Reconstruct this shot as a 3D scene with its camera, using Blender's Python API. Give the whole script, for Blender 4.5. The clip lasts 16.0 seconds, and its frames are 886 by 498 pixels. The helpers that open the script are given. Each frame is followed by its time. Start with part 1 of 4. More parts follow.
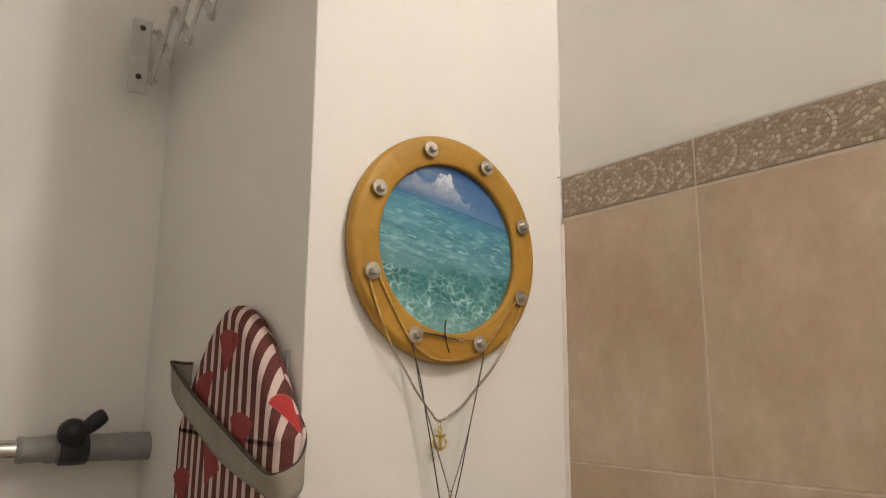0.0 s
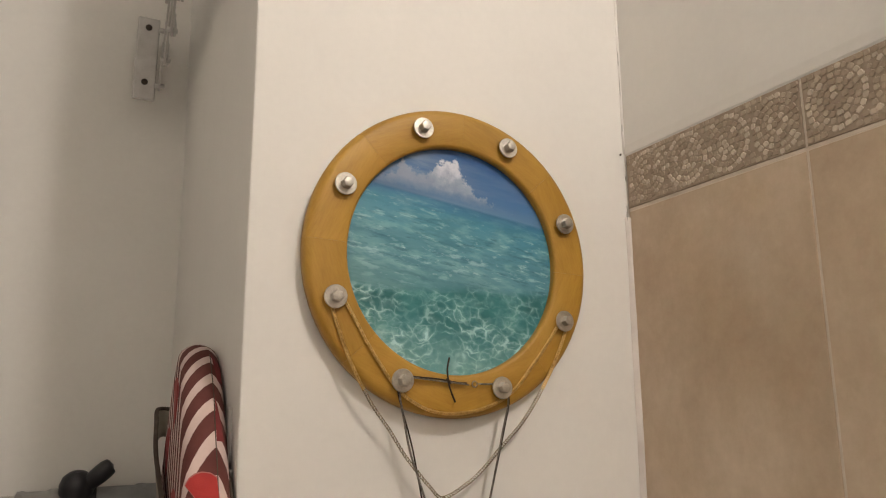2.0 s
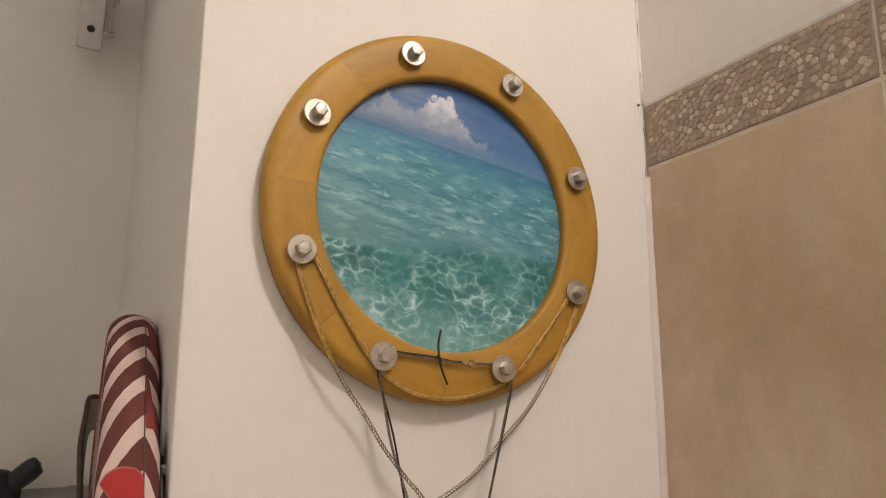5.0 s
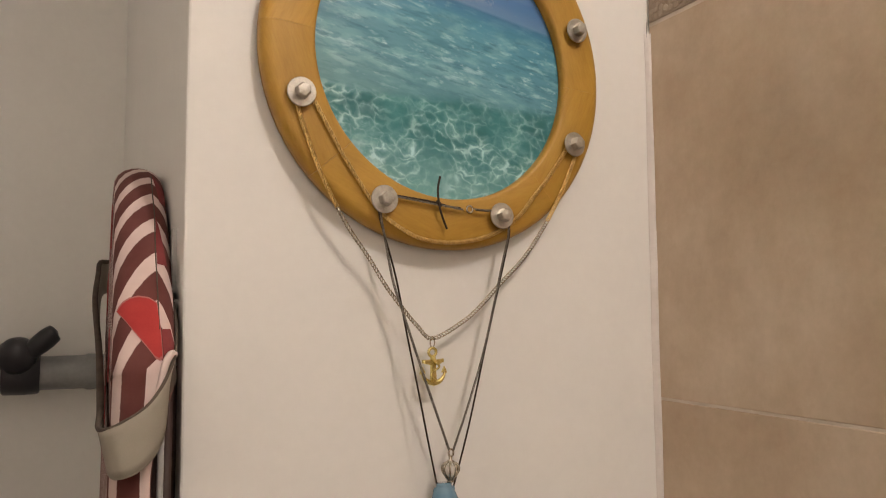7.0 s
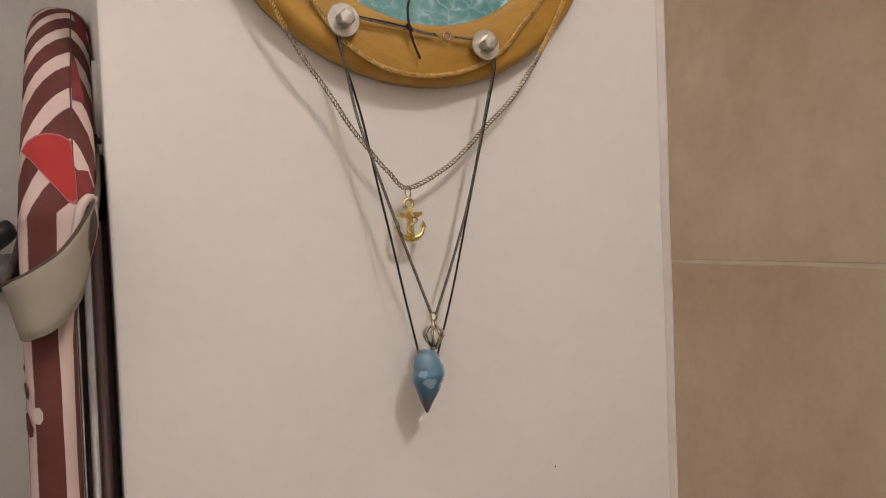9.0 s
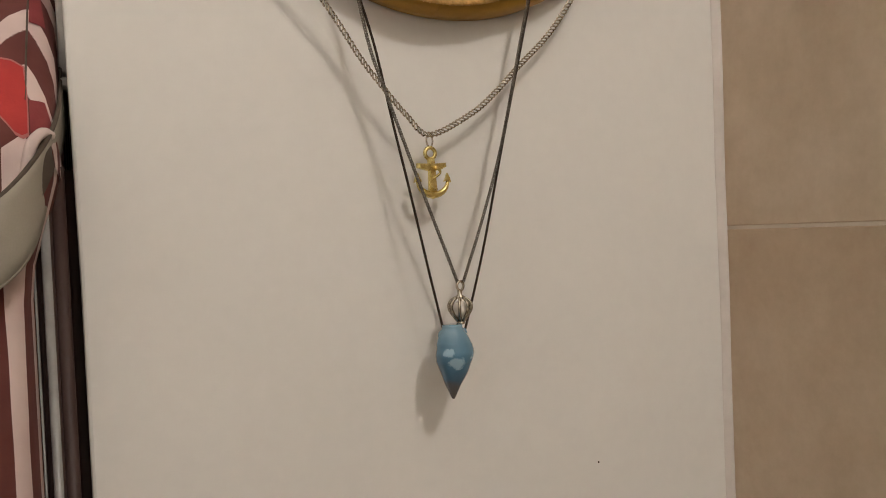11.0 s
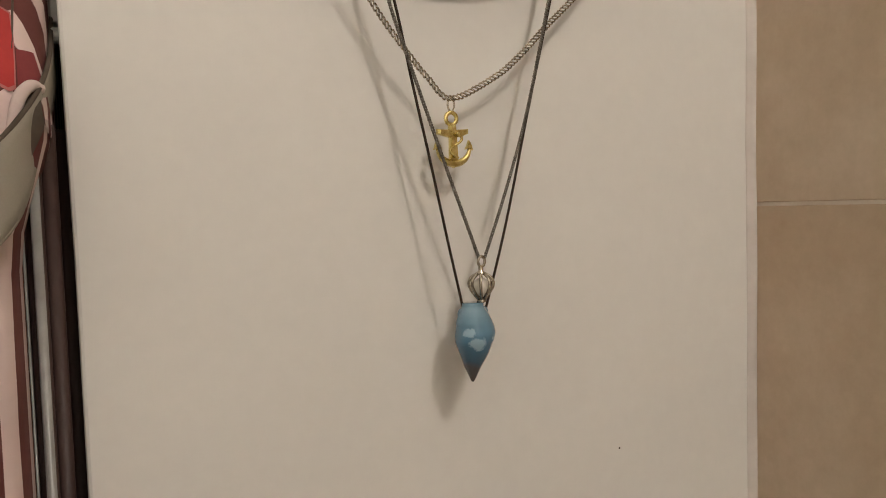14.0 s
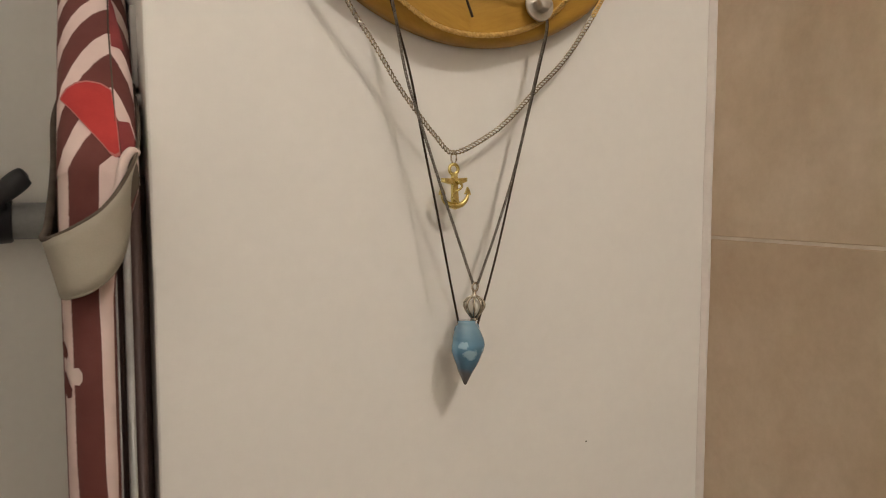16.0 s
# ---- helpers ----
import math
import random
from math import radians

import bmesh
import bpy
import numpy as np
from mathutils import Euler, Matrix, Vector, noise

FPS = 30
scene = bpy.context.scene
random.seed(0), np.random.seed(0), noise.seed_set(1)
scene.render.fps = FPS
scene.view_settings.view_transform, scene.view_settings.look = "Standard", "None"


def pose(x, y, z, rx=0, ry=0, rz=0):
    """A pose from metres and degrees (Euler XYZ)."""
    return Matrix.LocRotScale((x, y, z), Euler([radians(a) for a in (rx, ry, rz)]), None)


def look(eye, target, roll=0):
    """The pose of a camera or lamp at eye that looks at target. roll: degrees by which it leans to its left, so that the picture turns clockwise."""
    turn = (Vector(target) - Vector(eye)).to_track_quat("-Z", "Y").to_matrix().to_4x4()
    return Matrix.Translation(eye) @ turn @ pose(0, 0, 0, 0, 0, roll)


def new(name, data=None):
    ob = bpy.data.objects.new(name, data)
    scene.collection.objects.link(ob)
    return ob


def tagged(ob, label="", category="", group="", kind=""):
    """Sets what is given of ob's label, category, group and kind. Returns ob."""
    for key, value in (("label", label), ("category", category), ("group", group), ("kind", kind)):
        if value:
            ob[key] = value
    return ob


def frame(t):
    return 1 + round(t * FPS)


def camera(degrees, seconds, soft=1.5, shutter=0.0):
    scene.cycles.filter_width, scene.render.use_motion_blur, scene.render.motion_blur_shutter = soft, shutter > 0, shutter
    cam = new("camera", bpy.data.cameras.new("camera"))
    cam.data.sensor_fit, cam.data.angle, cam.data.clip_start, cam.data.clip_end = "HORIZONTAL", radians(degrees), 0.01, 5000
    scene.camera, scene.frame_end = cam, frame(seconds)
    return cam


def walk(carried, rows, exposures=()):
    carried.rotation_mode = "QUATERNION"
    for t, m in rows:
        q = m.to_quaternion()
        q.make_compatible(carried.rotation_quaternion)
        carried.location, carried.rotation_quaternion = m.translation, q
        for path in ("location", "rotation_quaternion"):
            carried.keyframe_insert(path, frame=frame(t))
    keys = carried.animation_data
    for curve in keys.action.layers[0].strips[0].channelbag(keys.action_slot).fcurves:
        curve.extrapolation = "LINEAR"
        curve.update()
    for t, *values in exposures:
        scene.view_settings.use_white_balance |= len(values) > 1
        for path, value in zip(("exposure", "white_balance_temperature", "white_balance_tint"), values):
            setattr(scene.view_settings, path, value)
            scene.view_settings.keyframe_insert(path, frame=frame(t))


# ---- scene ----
cam = camera(63.4, 16.0, soft=1.0, shutter=0.3)
PATH = [
    (0, (-0.452, -0.666, 1.441), (0.741, 0.891, 1.832), 0.5),
    (0.5, (-0.411, -0.637, 1.451), (0.742, 0.963, 1.779), -0.1),
    (1, (-0.367, -0.576, 1.468), (0.81, 0.99, 1.871), -0.8),
    (1.5, (-0.325, -0.562, 1.484), (0.748, 1.064, 1.935), -1.7),
    (2, (-0.222, -0.564, 1.49), (0.63, 1.201, 1.89), -0.3),
    (2.5, (-0.156, -0.554, 1.494), (0.518, 1.285, 1.9), -0.9),
    (3, (-0.133, -0.524, 1.484), (0.496, 1.331, 1.89), -0.3),
    (3.2, (-0.127, -0.509, 1.483), (0.545, 1.331, 1.889), -0.4),
    (5.3, (-0.187, -0.456, 1.467), (0.737, 1.270, 1.876), 0.3),
    (5.5, (-0.187, -0.460, 1.462), (0.730, 1.279, 1.828), 0.1),
    (6, (-0.187, -0.461, 1.453), (0.738, 1.294, 1.708), -0.3),
    (6.5, (-0.186, -0.464, 1.442), (0.742, 1.293, 1.667), -0.2),
    (7, (-0.184, -0.46, 1.429), (0.746, 1.302, 1.598), -0.2),
    (7.5, (-0.174, -0.453, 1.417), (0.756, 1.313, 1.546), -1.0),
    (8, (-0.17, -0.447, 1.407), (0.752, 1.326, 1.493), -1.1),
    (8.5, (-0.152, -0.426, 1.394), (0.77, 1.348, 1.402), -1.7),
    (9, (-0.139, -0.405, 1.383), (0.785, 1.368, 1.336), -2.1),
    (9.5, (-0.132, -0.386, 1.379), (0.787, 1.389, 1.311), -1.8),
    (10, (-0.127, -0.368, 1.366), (0.785, 1.412, 1.331), -2.1),
    (12.5, (-0.115, -0.324, 1.36), (0.785, 1.459, 1.248), -2.2),
    (13, (-0.118, -0.318, 1.361), (0.794, 1.457, 1.233), -1.7),
    (13.5, (-0.12, -0.32, 1.362), (0.802, 1.451, 1.245), -1.4),
    (14, (-0.12, -0.318, 1.359), (0.795, 1.457, 1.245), -1.6),
    (14.5, (-0.121, -0.318, 1.365), (0.816, 1.444, 1.231), -1.2),
    (15, (-0.128, -0.328, 1.368), (0.827, 1.427, 1.268), -0.6),
    (15.5, (-0.141, -0.352, 1.371), (0.823, 1.398, 1.271), -1.0),
    (16, (-0.157, -0.380, 1.386), (0.774, 1.384, 1.235), 0.1),
]
EXPO = [(0.0, -0.06, 6500, 8), (1.5, -0.13, 6500, 8), (3.0, -0.23, 6450, 10), (5.5, -0.08, 6650, 13), (7.0, -0.05, 6650, 12), (8.0, -0.02, 6550, 12), (8.5, -0.06, 6450, 13), (9.0, -0.11, 6280, 14), (10.0, -0.25, 6300, 10),
        (12.5, -0.21, 6400, 7), (14.5, -0.21, 6500, 7), (16.0, -0.15, 6550, 7)]
walk(cam, [(t, look(eye, target, roll)) for t, eye, target, roll in PATH], EXPO)

# ---- light: one warm lamp under the ceiling, faint grey surroundings ----
world = bpy.data.worlds.new("world")
scene.world = world
world.use_nodes = True
world.node_tree.nodes["Background"].inputs[0].default_value = (0.9, 0.85, 0.8, 1)
world.node_tree.nodes["Background"].inputs[1].default_value = 0.02
lamp_data = bpy.data.lights.new("ceiling_light", "POINT")
lamp_data.energy, lamp_data.color, lamp_data.shadow_soft_size = 21.5, (1.0, 0.91, 0.835), 0.050
lamp = new("ceiling_light", lamp_data)
lamp.location = (0.195, -1.03, 2.42)


# ---- materials ----
def material(name, colour, rough=0.5, metal=0.0, spec=0.5, coat=0.0):
    m = bpy.data.materials.new(name)
    m.use_nodes = True
    b = m.node_tree.nodes["Principled BSDF"]
    b.inputs["Base Color"].default_value = (*colour, 1)
    b.inputs["Roughness"].default_value = rough
    b.inputs["Metallic"].default_value = metal
    b.inputs["Specular IOR Level"].default_value = spec
    b.inputs["Coat Weight"].default_value = coat
    return m, m.node_tree, b


def node(tree, kind, **kw):
    n = tree.nodes.new(kind)
    for k, v in kw.items():
        n.inputs[k.replace("_", " ")].default_value = v
    return n


def ramp(tree, source, stops):
    r = tree.nodes.new("ShaderNodeValToRGB")
    e = r.color_ramp.elements
    while len(e) < len(stops):
        e.new(0.5)
    for el, (p, c) in zip(e, stops):
        el.position, el.color = p, (*c, 1)
    tree.links.new(source, r.inputs[0])
    return r.outputs[0]


def mixed(tree, fac, a, b, mode="MIX"):
    m = tree.nodes.new("ShaderNodeMix")
    m.data_type, m.blend_type = "RGBA", mode
    for sock, v in ((m.inputs[0], fac), (m.inputs[6], a), (m.inputs[7], b)):
        if isinstance(v, (int, float)):
            sock.default_value = v
        elif isinstance(v, tuple):
            sock.default_value = (*v, 1)
        else:
            tree.links.new(v, sock)
    return m.outputs[2]


def maths(tree, op, a, b=0.0, c=0.0):
    m = tree.nodes.new("ShaderNodeMath")
    m.operation = op
    for sock, v in zip(m.inputs, (a, b, c)):
        if isinstance(v, (int, float)):
            sock.default_value = v
        else:
            tree.links.new(v, sock)
    return m.outputs[0]


def bump(tree, bsdf, height, strength, dist):
    b = node(tree, "ShaderNodeBump", Strength=strength, Distance=dist)
    tree.links.new(height, b.inputs["Height"])
    tree.links.new(b.outputs[0], bsdf.inputs["Normal"])


def noise_at(tree, coord, scale, detail=3.0, rough=0.55, stretch=None):
    n = node(tree, "ShaderNodeTexNoise", Scale=scale, Detail=detail, Roughness=rough)
    if stretch:
        mp = node(tree, "ShaderNodeMapping", Scale=stretch)
        tree.links.new(coord, mp.inputs[0])
        coord = mp.outputs[0]
    tree.links.new(coord, n.inputs["Vector"])
    return n.outputs["Fac"]


def place_of(tree, kind="Object"):
    return tree.nodes.new("ShaderNodeTexCoord").outputs[kind]


def world_place(tree):
    return tree.nodes.new("ShaderNodeNewGeometry").outputs["Position"]


def mottled(name, dark, light, scale, rough=0.5, fine=0.0, fine_scale=300, bump_h=0.0, metal=0.0, spec=0.5, coat=0.0):
    m, t, b = material(name, light, rough, metal, spec, coat)
    co = world_place(t)
    n1 = noise_at(t, co, scale, 4)
    col = ramp(t, n1, [(0.3, dark), (0.7, light)])
    n2 = noise_at(t, co, fine_scale, 2)
    if fine:
        col = mixed(t, fine, col, ramp(t, n2, [(0.3, tuple(v * 0.6 for v in light)), (0.7, light)]))
    t.links.new(col, b.inputs["Base Color"])
    if bump_h:
        bump(t, b, n2, 0.6, bump_h)
    return m


M_PAINT = mottled("wall_paint", (0.75, 0.725, 0.685), (0.79, 0.765, 0.725), 5, 0.55, 0.05, 140, 0.00015, spec=0.3)
M_PLASTER = mottled("old_plaster_paint", (0.78, 0.755, 0.71), (0.83, 0.805, 0.76), 4, 0.6, 0.05, 120, 0.0003, spec=0.3)
# caulk toned down to pinkish grey for the dimmer light it catches
M_CAULK = mottled("shaded_caulk", (0.62, 0.565, 0.52), (0.71, 0.655, 0.61), 30, 0.5, 0.1, 150, 0.0003)
# extra bright, so the unseen walls and ceiling bounce light into the recess
M_CEIL = mottled("ceiling_paint", (0.86, 0.845, 0.815), (0.89, 0.875, 0.845), 4, 0.8)
M_FLOOR = mottled("floor_tile_beige", (0.54, 0.46, 0.37), (0.62, 0.53, 0.44), 6, 0.4)
M_GROUT = mottled("grout", (0.60, 0.52, 0.43), (0.70, 0.62, 0.53), 40, 0.8)
M_CHROME = mottled("chrome", (0.62, 0.61, 0.58), (0.75, 0.74, 0.71), 30, 0.16, metal=1.0)
M_STEEL = mottled("dull_galvanised_steel", (0.46, 0.44, 0.42), (0.56, 0.54, 0.52), 60, 0.5, 0.1, 500, 0.0002, metal=0.25)
M_SLEEVE = mottled("grey_plastic_sleeve", (0.20, 0.20, 0.20), (0.27, 0.27, 0.27), 25, 0.42, 0.15, 200, 0.0003)
M_COLLAR = mottled("smoky_grey_plastic", (0.22, 0.21, 0.20), (0.32, 0.31, 0.295), 60, 0.28, 0.2, 160, 0.0003)
M_BLACK = mottled("black_plastic", (0.010, 0.010, 0.014), (0.020, 0.019, 0.024), 30, 0.38)
M_BOLT = mottled("brushed_steel_bolt", (0.40, 0.37, 0.325), (0.60, 0.56, 0.50), 190, 0.40, 0.25, 900, 0.0001, metal=0.95)
M_SILVER = mottled("tarnished_silver", (0.24, 0.205, 0.155), (0.70, 0.63, 0.52), 420, 0.27, metal=1.0)
M_OLDSILVER = mottled("blackened_silver", (0.10, 0.085, 0.07), (0.30, 0.27, 0.23), 500, 0.35, metal=1.0)
M_GOLD = mottled("gilt_metal", (0.58, 0.46, 0.15), (0.90, 0.76, 0.34), 420, 0.27, metal=1.0)
# silver chain with the wood's golden reflection put into its colour
M_WOODTINT = mottled("silver_chain_tinted_by_wood", (0.46, 0.29, 0.09), (0.80, 0.57, 0.24), 300, 0.36, metal=1.0)
M_CORD = mottled("black_waxed_cord", (0.022, 0.013, 0.008), (0.048, 0.030, 0.019), 300, 0.65, spec=0.25)
M_STRAP = mottled("beige_webbing", (0.26, 0.230, 0.185), (0.34, 0.303, 0.248), 22, 0.85, 0.12, 1500, 0.00006, spec=0.2)
M_LEG = mottled("dark_lacquered_tube", (0.034, 0.017, 0.014), (0.060, 0.034, 0.028), 20, 0.5, spec=0.3)
M_SCREW = mottled("rusty_screw", (0.03, 0.022, 0.016), (0.08, 0.055, 0.04), 200, 0.6, metal=0.6)
M_RED = mottled("red_print", (0.33, 0.030, 0.028), (0.41, 0.042, 0.037), 50, 0.8, 0.1, 900, 0.0002, spec=0.2)
# the same red print, with dim grazing light put into its colour
M_DIMRED = mottled("dim_red_print", (0.26, 0.045, 0.045), (0.33, 0.060, 0.058), 50, 0.8, 0.1, 900, 0.0002, spec=0.2)
M_RIND = mottled("pink_print", (0.33, 0.11, 0.10), (0.40, 0.15, 0.14), 50, 0.8, spec=0.2)
M_DARKRED = mottled("dark_red_print", (0.175, 0.030, 0.032), (0.23, 0.045, 0.045), 50, 0.8, 0.1, 900, 0.0002, spec=0.2)
M_STRIPE = mottled("burgundy_print", (0.105, 0.032, 0.027), (0.135, 0.044, 0.038), 40, 0.85, spec=0.2)
M_PALE = mottled("off_white_print", (0.54, 0.43, 0.40), (0.62, 0.51, 0.47), 60, 0.85, spec=0.2)
M_DARKBROWN = mottled("dark_brown_binding_and_gap", (0.07, 0.052, 0.04), (0.11, 0.085, 0.065), 60, 0.85, spec=0.2)
M_PEARL = mottled("pale_pearl", (0.62, 0.57, 0.50), (0.74, 0.69, 0.62), 200, 0.2)


def wood_material():
    m, t, b = material("yellow_varnished_wood", (0.5, 0.3, 0.07), 0.48, spec=0.4)
    co = place_of(t)
    g = noise_at(t, co, 5, 5, 0.6, stretch=(16.0, 5.0, 3.0))
    col = ramp(t, g, [(0.25, (0.38, 0.203, 0.025)), (0.5, (0.46, 0.258, 0.035)), (0.8, (0.52, 0.303, 0.047))])
    pores = noise_at(t, co, 40, 3, 0.7, stretch=(14.0, 6.0, 2.0))
    col = mixed(t, 0.20, col, ramp(t, pores, [(0.35, (0.30, 0.15, 0.02)), (0.6, (0.50, 0.285, 0.048))]))
    rnd = t.nodes.new("ShaderNodeObjectInfo").outputs["Random"]
    col = mixed(t, 1.0, col, ramp(t, rnd, [(0.0, (0.80, 0.77, 0.70)), (1.0, (0.95, 0.93, 0.90))]), "MULTIPLY")
    t.links.new(col, b.inputs["Base Color"])
    bump(t, b, pores, 0.25, 0.0003)
    return m


M_WOOD = wood_material()


def tile_material():
    m, t, b = material("beige_stone_tile", (0.4, 0.3, 0.2), 0.34, spec=0.45)
    co = world_place(t)
    rnd = t.nodes.new("ShaderNodeObjectInfo").outputs["Random"]
    shift = t.nodes.new("ShaderNodeVectorMath")
    shift.operation = "ADD"
    cmb = t.nodes.new("ShaderNodeCombineXYZ")
    for k in range(3):
        t.links.new(maths(t, "MULTIPLY", rnd, 7.0 + 3 * k), cmb.inputs[k])
    t.links.new(co, shift.inputs[0])
    t.links.new(cmb.outputs[0], shift.inputs[1])
    cloud = noise_at(t, shift.outputs[0], 11, 6, 0.6, stretch=(1, 1.3, 0.8))
    col = ramp(t, cloud, [(0.30, (0.45, 0.335, 0.232)), (0.5, (0.56, 0.436, 0.314)), (0.70, (0.67, 0.545, 0.415))])
    rust = ramp(t, noise_at(t, shift.outputs[0], 5.5, 4, 0.6), [(0.48, (0, 0, 0)), (0.68, (0.55, 0.55, 0.55))])
    col = mixed(t, rust, col, (0.44, 0.306, 0.198))
    fine = noise_at(t, shift.outputs[0], 95, 4, 0.65)
    col = mixed(t, 0.22, col, ramp(t, fine, [(0.3, (0.37, 0.27, 0.18)), (0.7, (0.60, 0.48, 0.36))]))
    t.links.new(col, b.inputs["Base Color"])
    bump(t, b, fine, 0.15, 0.0004)
    return m


M_TILE = tile_material()


def tessera_material(name, lo, hi):
    m, t, b = material(name, hi, 0.6, spec=0.25)
    isl = t.nodes.new("ShaderNodeNewGeometry").outputs["Random Per Island"]
    col = ramp(t, isl, [(0.0, lo), (0.55, tuple((a + c) / 2 for a, c in zip(lo, hi))), (1.0, hi)])
    n = noise_at(t, world_place(t), 260, 3)
    col = mixed(t, 0.25, col, ramp(t, n, [(0.3, tuple(v * 0.75 for v in lo)), (0.7, hi)]))
    t.links.new(col, b.inputs["Base Color"])
    return m


M_TESS = tessera_material("brown_mosaic_relief", (0.33, 0.255, 0.19), (0.49, 0.40, 0.305))
M_TESS_L = tessera_material("pale_mosaic_relief", (0.47, 0.39, 0.305), (0.66, 0.57, 0.465))
M_TBASE = mottled("brown_mosaic_ground", (0.29, 0.222, 0.163), (0.37, 0.292, 0.22), 120, 0.55)


def cloth_material():
    """Burgundy and off-white stripes that turn round the seam of the board's edge."""
    m, t, b = material("striped_cotton", (0.5, 0.4, 0.4), 0.85, spec=0.2)
    co = place_of(t)
    sep = t.nodes.new("ShaderNodeSeparateXYZ")
    t.links.new(co, sep.inputs[0])
    wob = noise_at(t, co, 9, 2)
    u = maths(t, "ADD", sep.outputs[1], maths(t, "MULTIPLY", maths(t, "ABSOLUTE", maths(t, "SUBTRACT", sep.outputs[0], 0.007)), 0.9))
    u = maths(t, "ADD", u, maths(t, "MULTIPLY", maths(t, "SUBTRACT", wob, 0.5), 0.006))
    u = maths(t, "DIVIDE", maths(t, "ADD", u, 1.0 + 0.0126), 0.0245)
    f = maths(t, "FRACT", u)
    edge = noise_at(t, co, 700, 2)
    f = maths(t, "ADD", f, maths(t, "MULTIPLY", maths(t, "SUBTRACT", edge, 0.5), 0.05))
    dark = ramp(t, noise_at(t, co, 40, 3), [(0.3, (0.105, 0.032, 0.027)), (0.7, (0.135, 0.044, 0.038))])
    pale = ramp(t, noise_at(t, co, 40, 3), [(0.3, (0.56, 0.43, 0.40)), (0.7, (0.64, 0.51, 0.47))])
    sharp = t.nodes.new("ShaderNodeMapRange")
    sharp.inputs["From Min"].default_value, sharp.inputs["From Max"].default_value = 0.57, 0.60
    t.links.new(f, sharp.inputs[0])
    t.links.new(mixed(t, sharp.outputs[0], dark, pale), b.inputs["Base Color"])
    weave = noise_at(t, co, 1200, 2)
    folds = noise_at(t, co, 28, 3)
    bump(t, b, maths(t, "ADD", maths(t, "MULTIPLY", weave, 0.04), folds), 0.45, 0.004)
    return m


M_CLOTH = cloth_material()


def sea_material():
    """A printed seascape: sky and cloud bank over a sloping horizon, pale swell, clear green shallows."""
    m, t, b = material("seascape_print", (0.2, 0.5, 0.6), 0.3, spec=0.4)
    co = place_of(t)
    rot = node(t, "ShaderNodeMapping", Rotation=(0, radians(-8.4), 0))
    t.links.new(co, rot.inputs[0])
    p = rot.outputs[0]
    sep = t.nodes.new("ShaderNodeSeparateXYZ")
    t.links.new(p, sep.inputs[0])
    u, v = sep.outputs[0], sep.outputs[2]

    def grey(x):
        return (x, x, x)

    # open water: pale near the shallows, bluer towards the horizon and to one side
    band = noise_at(t, p, 16, 4, 0.6, stretch=(0.8, 1.0, 3.5))
    vv = maths(t, "ADD", v, maths(t, "MULTIPLY", maths(t, "SUBTRACT", band, 0.5), 0.024))
    k = maths(t, "DIVIDE", maths(t, "ADD", vv, 0.03), 0.080)
    water = ramp(t, k, [(0.0, (0.125, 0.275, 0.295)), (0.24, (0.150, 0.325, 0.365)), (0.62, (0.112, 0.305, 0.38)), (0.85, (0.068, 0.245, 0.345)), (0.95, (0.050, 0.185, 0.31)), (1.0, (0.034, 0.125, 0.26))])
    side = ramp(t, maths(t, "DIVIDE", maths(t, "ADD", u, 0.1), 0.2), [(0.25, grey(0.0)), (0.95, grey(0.42))])
    water = mixed(t, side, water, (0.042, 0.19, 0.295))
    calm = ramp(t, k, [(0.0, grey(0.35)), (0.3, grey(1.0)), (0.8, grey(0.8)), (0.97, grey(0.1))])
    # swell: broad dull bands, short dark troughs, pale crests and specks of glitter
    for sc, wide, tall, lo, hi, amount, tone in ((22, 0.45, 3.0, 0.46, 0.66, 0.75, (0.060, 0.205, 0.265)), (52, 0.55, 2.6, 0.50, 0.66, 0.50, (0.038, 0.165, 0.215)), (46, 0.70, 2.2, 0.49, 0.64, 0.6, (0.25, 0.45, 0.49)), (75, 0.65, 2.0, 0.53, 0.64, 0.6, (0.055, 0.20, 0.255)), (84, 0.60, 2.3, 0.56, 0.66, 0.75, (0.34, 0.54, 0.59)), (96, 0.50, 2.8, 0.56, 0.66, 0.60, (0.030, 0.135, 0.185)), (125, 0.75, 1.6, 0.64, 0.74, 0.6, (0.52, 0.70, 0.74))):
        mpn = node(t, "ShaderNodeMapping", Location=(sc * 0.37, sc * 0.11, 0.0))
        t.links.new(p, mpn.inputs[0])
        sw = noise_at(t, mpn.outputs[0], sc, 4, 0.58, stretch=(wide, 1.0, tall))
        streak = ramp(t, sw, [(lo, grey(0.0)), (hi, grey(1.0))])
        water = mixed(t, maths(t, "MULTIPLY", maths(t, "MULTIPLY", streak, calm), amount), water, tone)
    # shallows: deep green patches under a crisp net of light, paler towards the lower rim
    bed = noise_at(t, p, 30, 4, 0.6, stretch=(0.7, 1.0, 1.5))
    shallow = ramp(t, bed, [(0.32, (0.018, 0.122, 0.130)), (0.50, (0.036, 0.180, 0.190)), (0.70, (0.115, 0.300, 0.31))])
    wv = p
    for sc, amount in ((45.0, 0.0075), (170.0, 0.0034)):
        warp = node(t, "ShaderNodeTexNoise", Scale=sc, Detail=2.0)
        t.links.new(p, warp.inputs["Vector"])
        wv = mixed(t, amount, wv, warp.outputs["Color"], "LINEAR_LIGHT")
    mp = node(t, "ShaderNodeMapping", Scale=(0.9, 0.0, 1.4), Rotation=(0, radians(12), 0))
    t.links.new(wv, mp.inputs[0])
    thick = noise_at(t, p, 95, 3)
    web = None
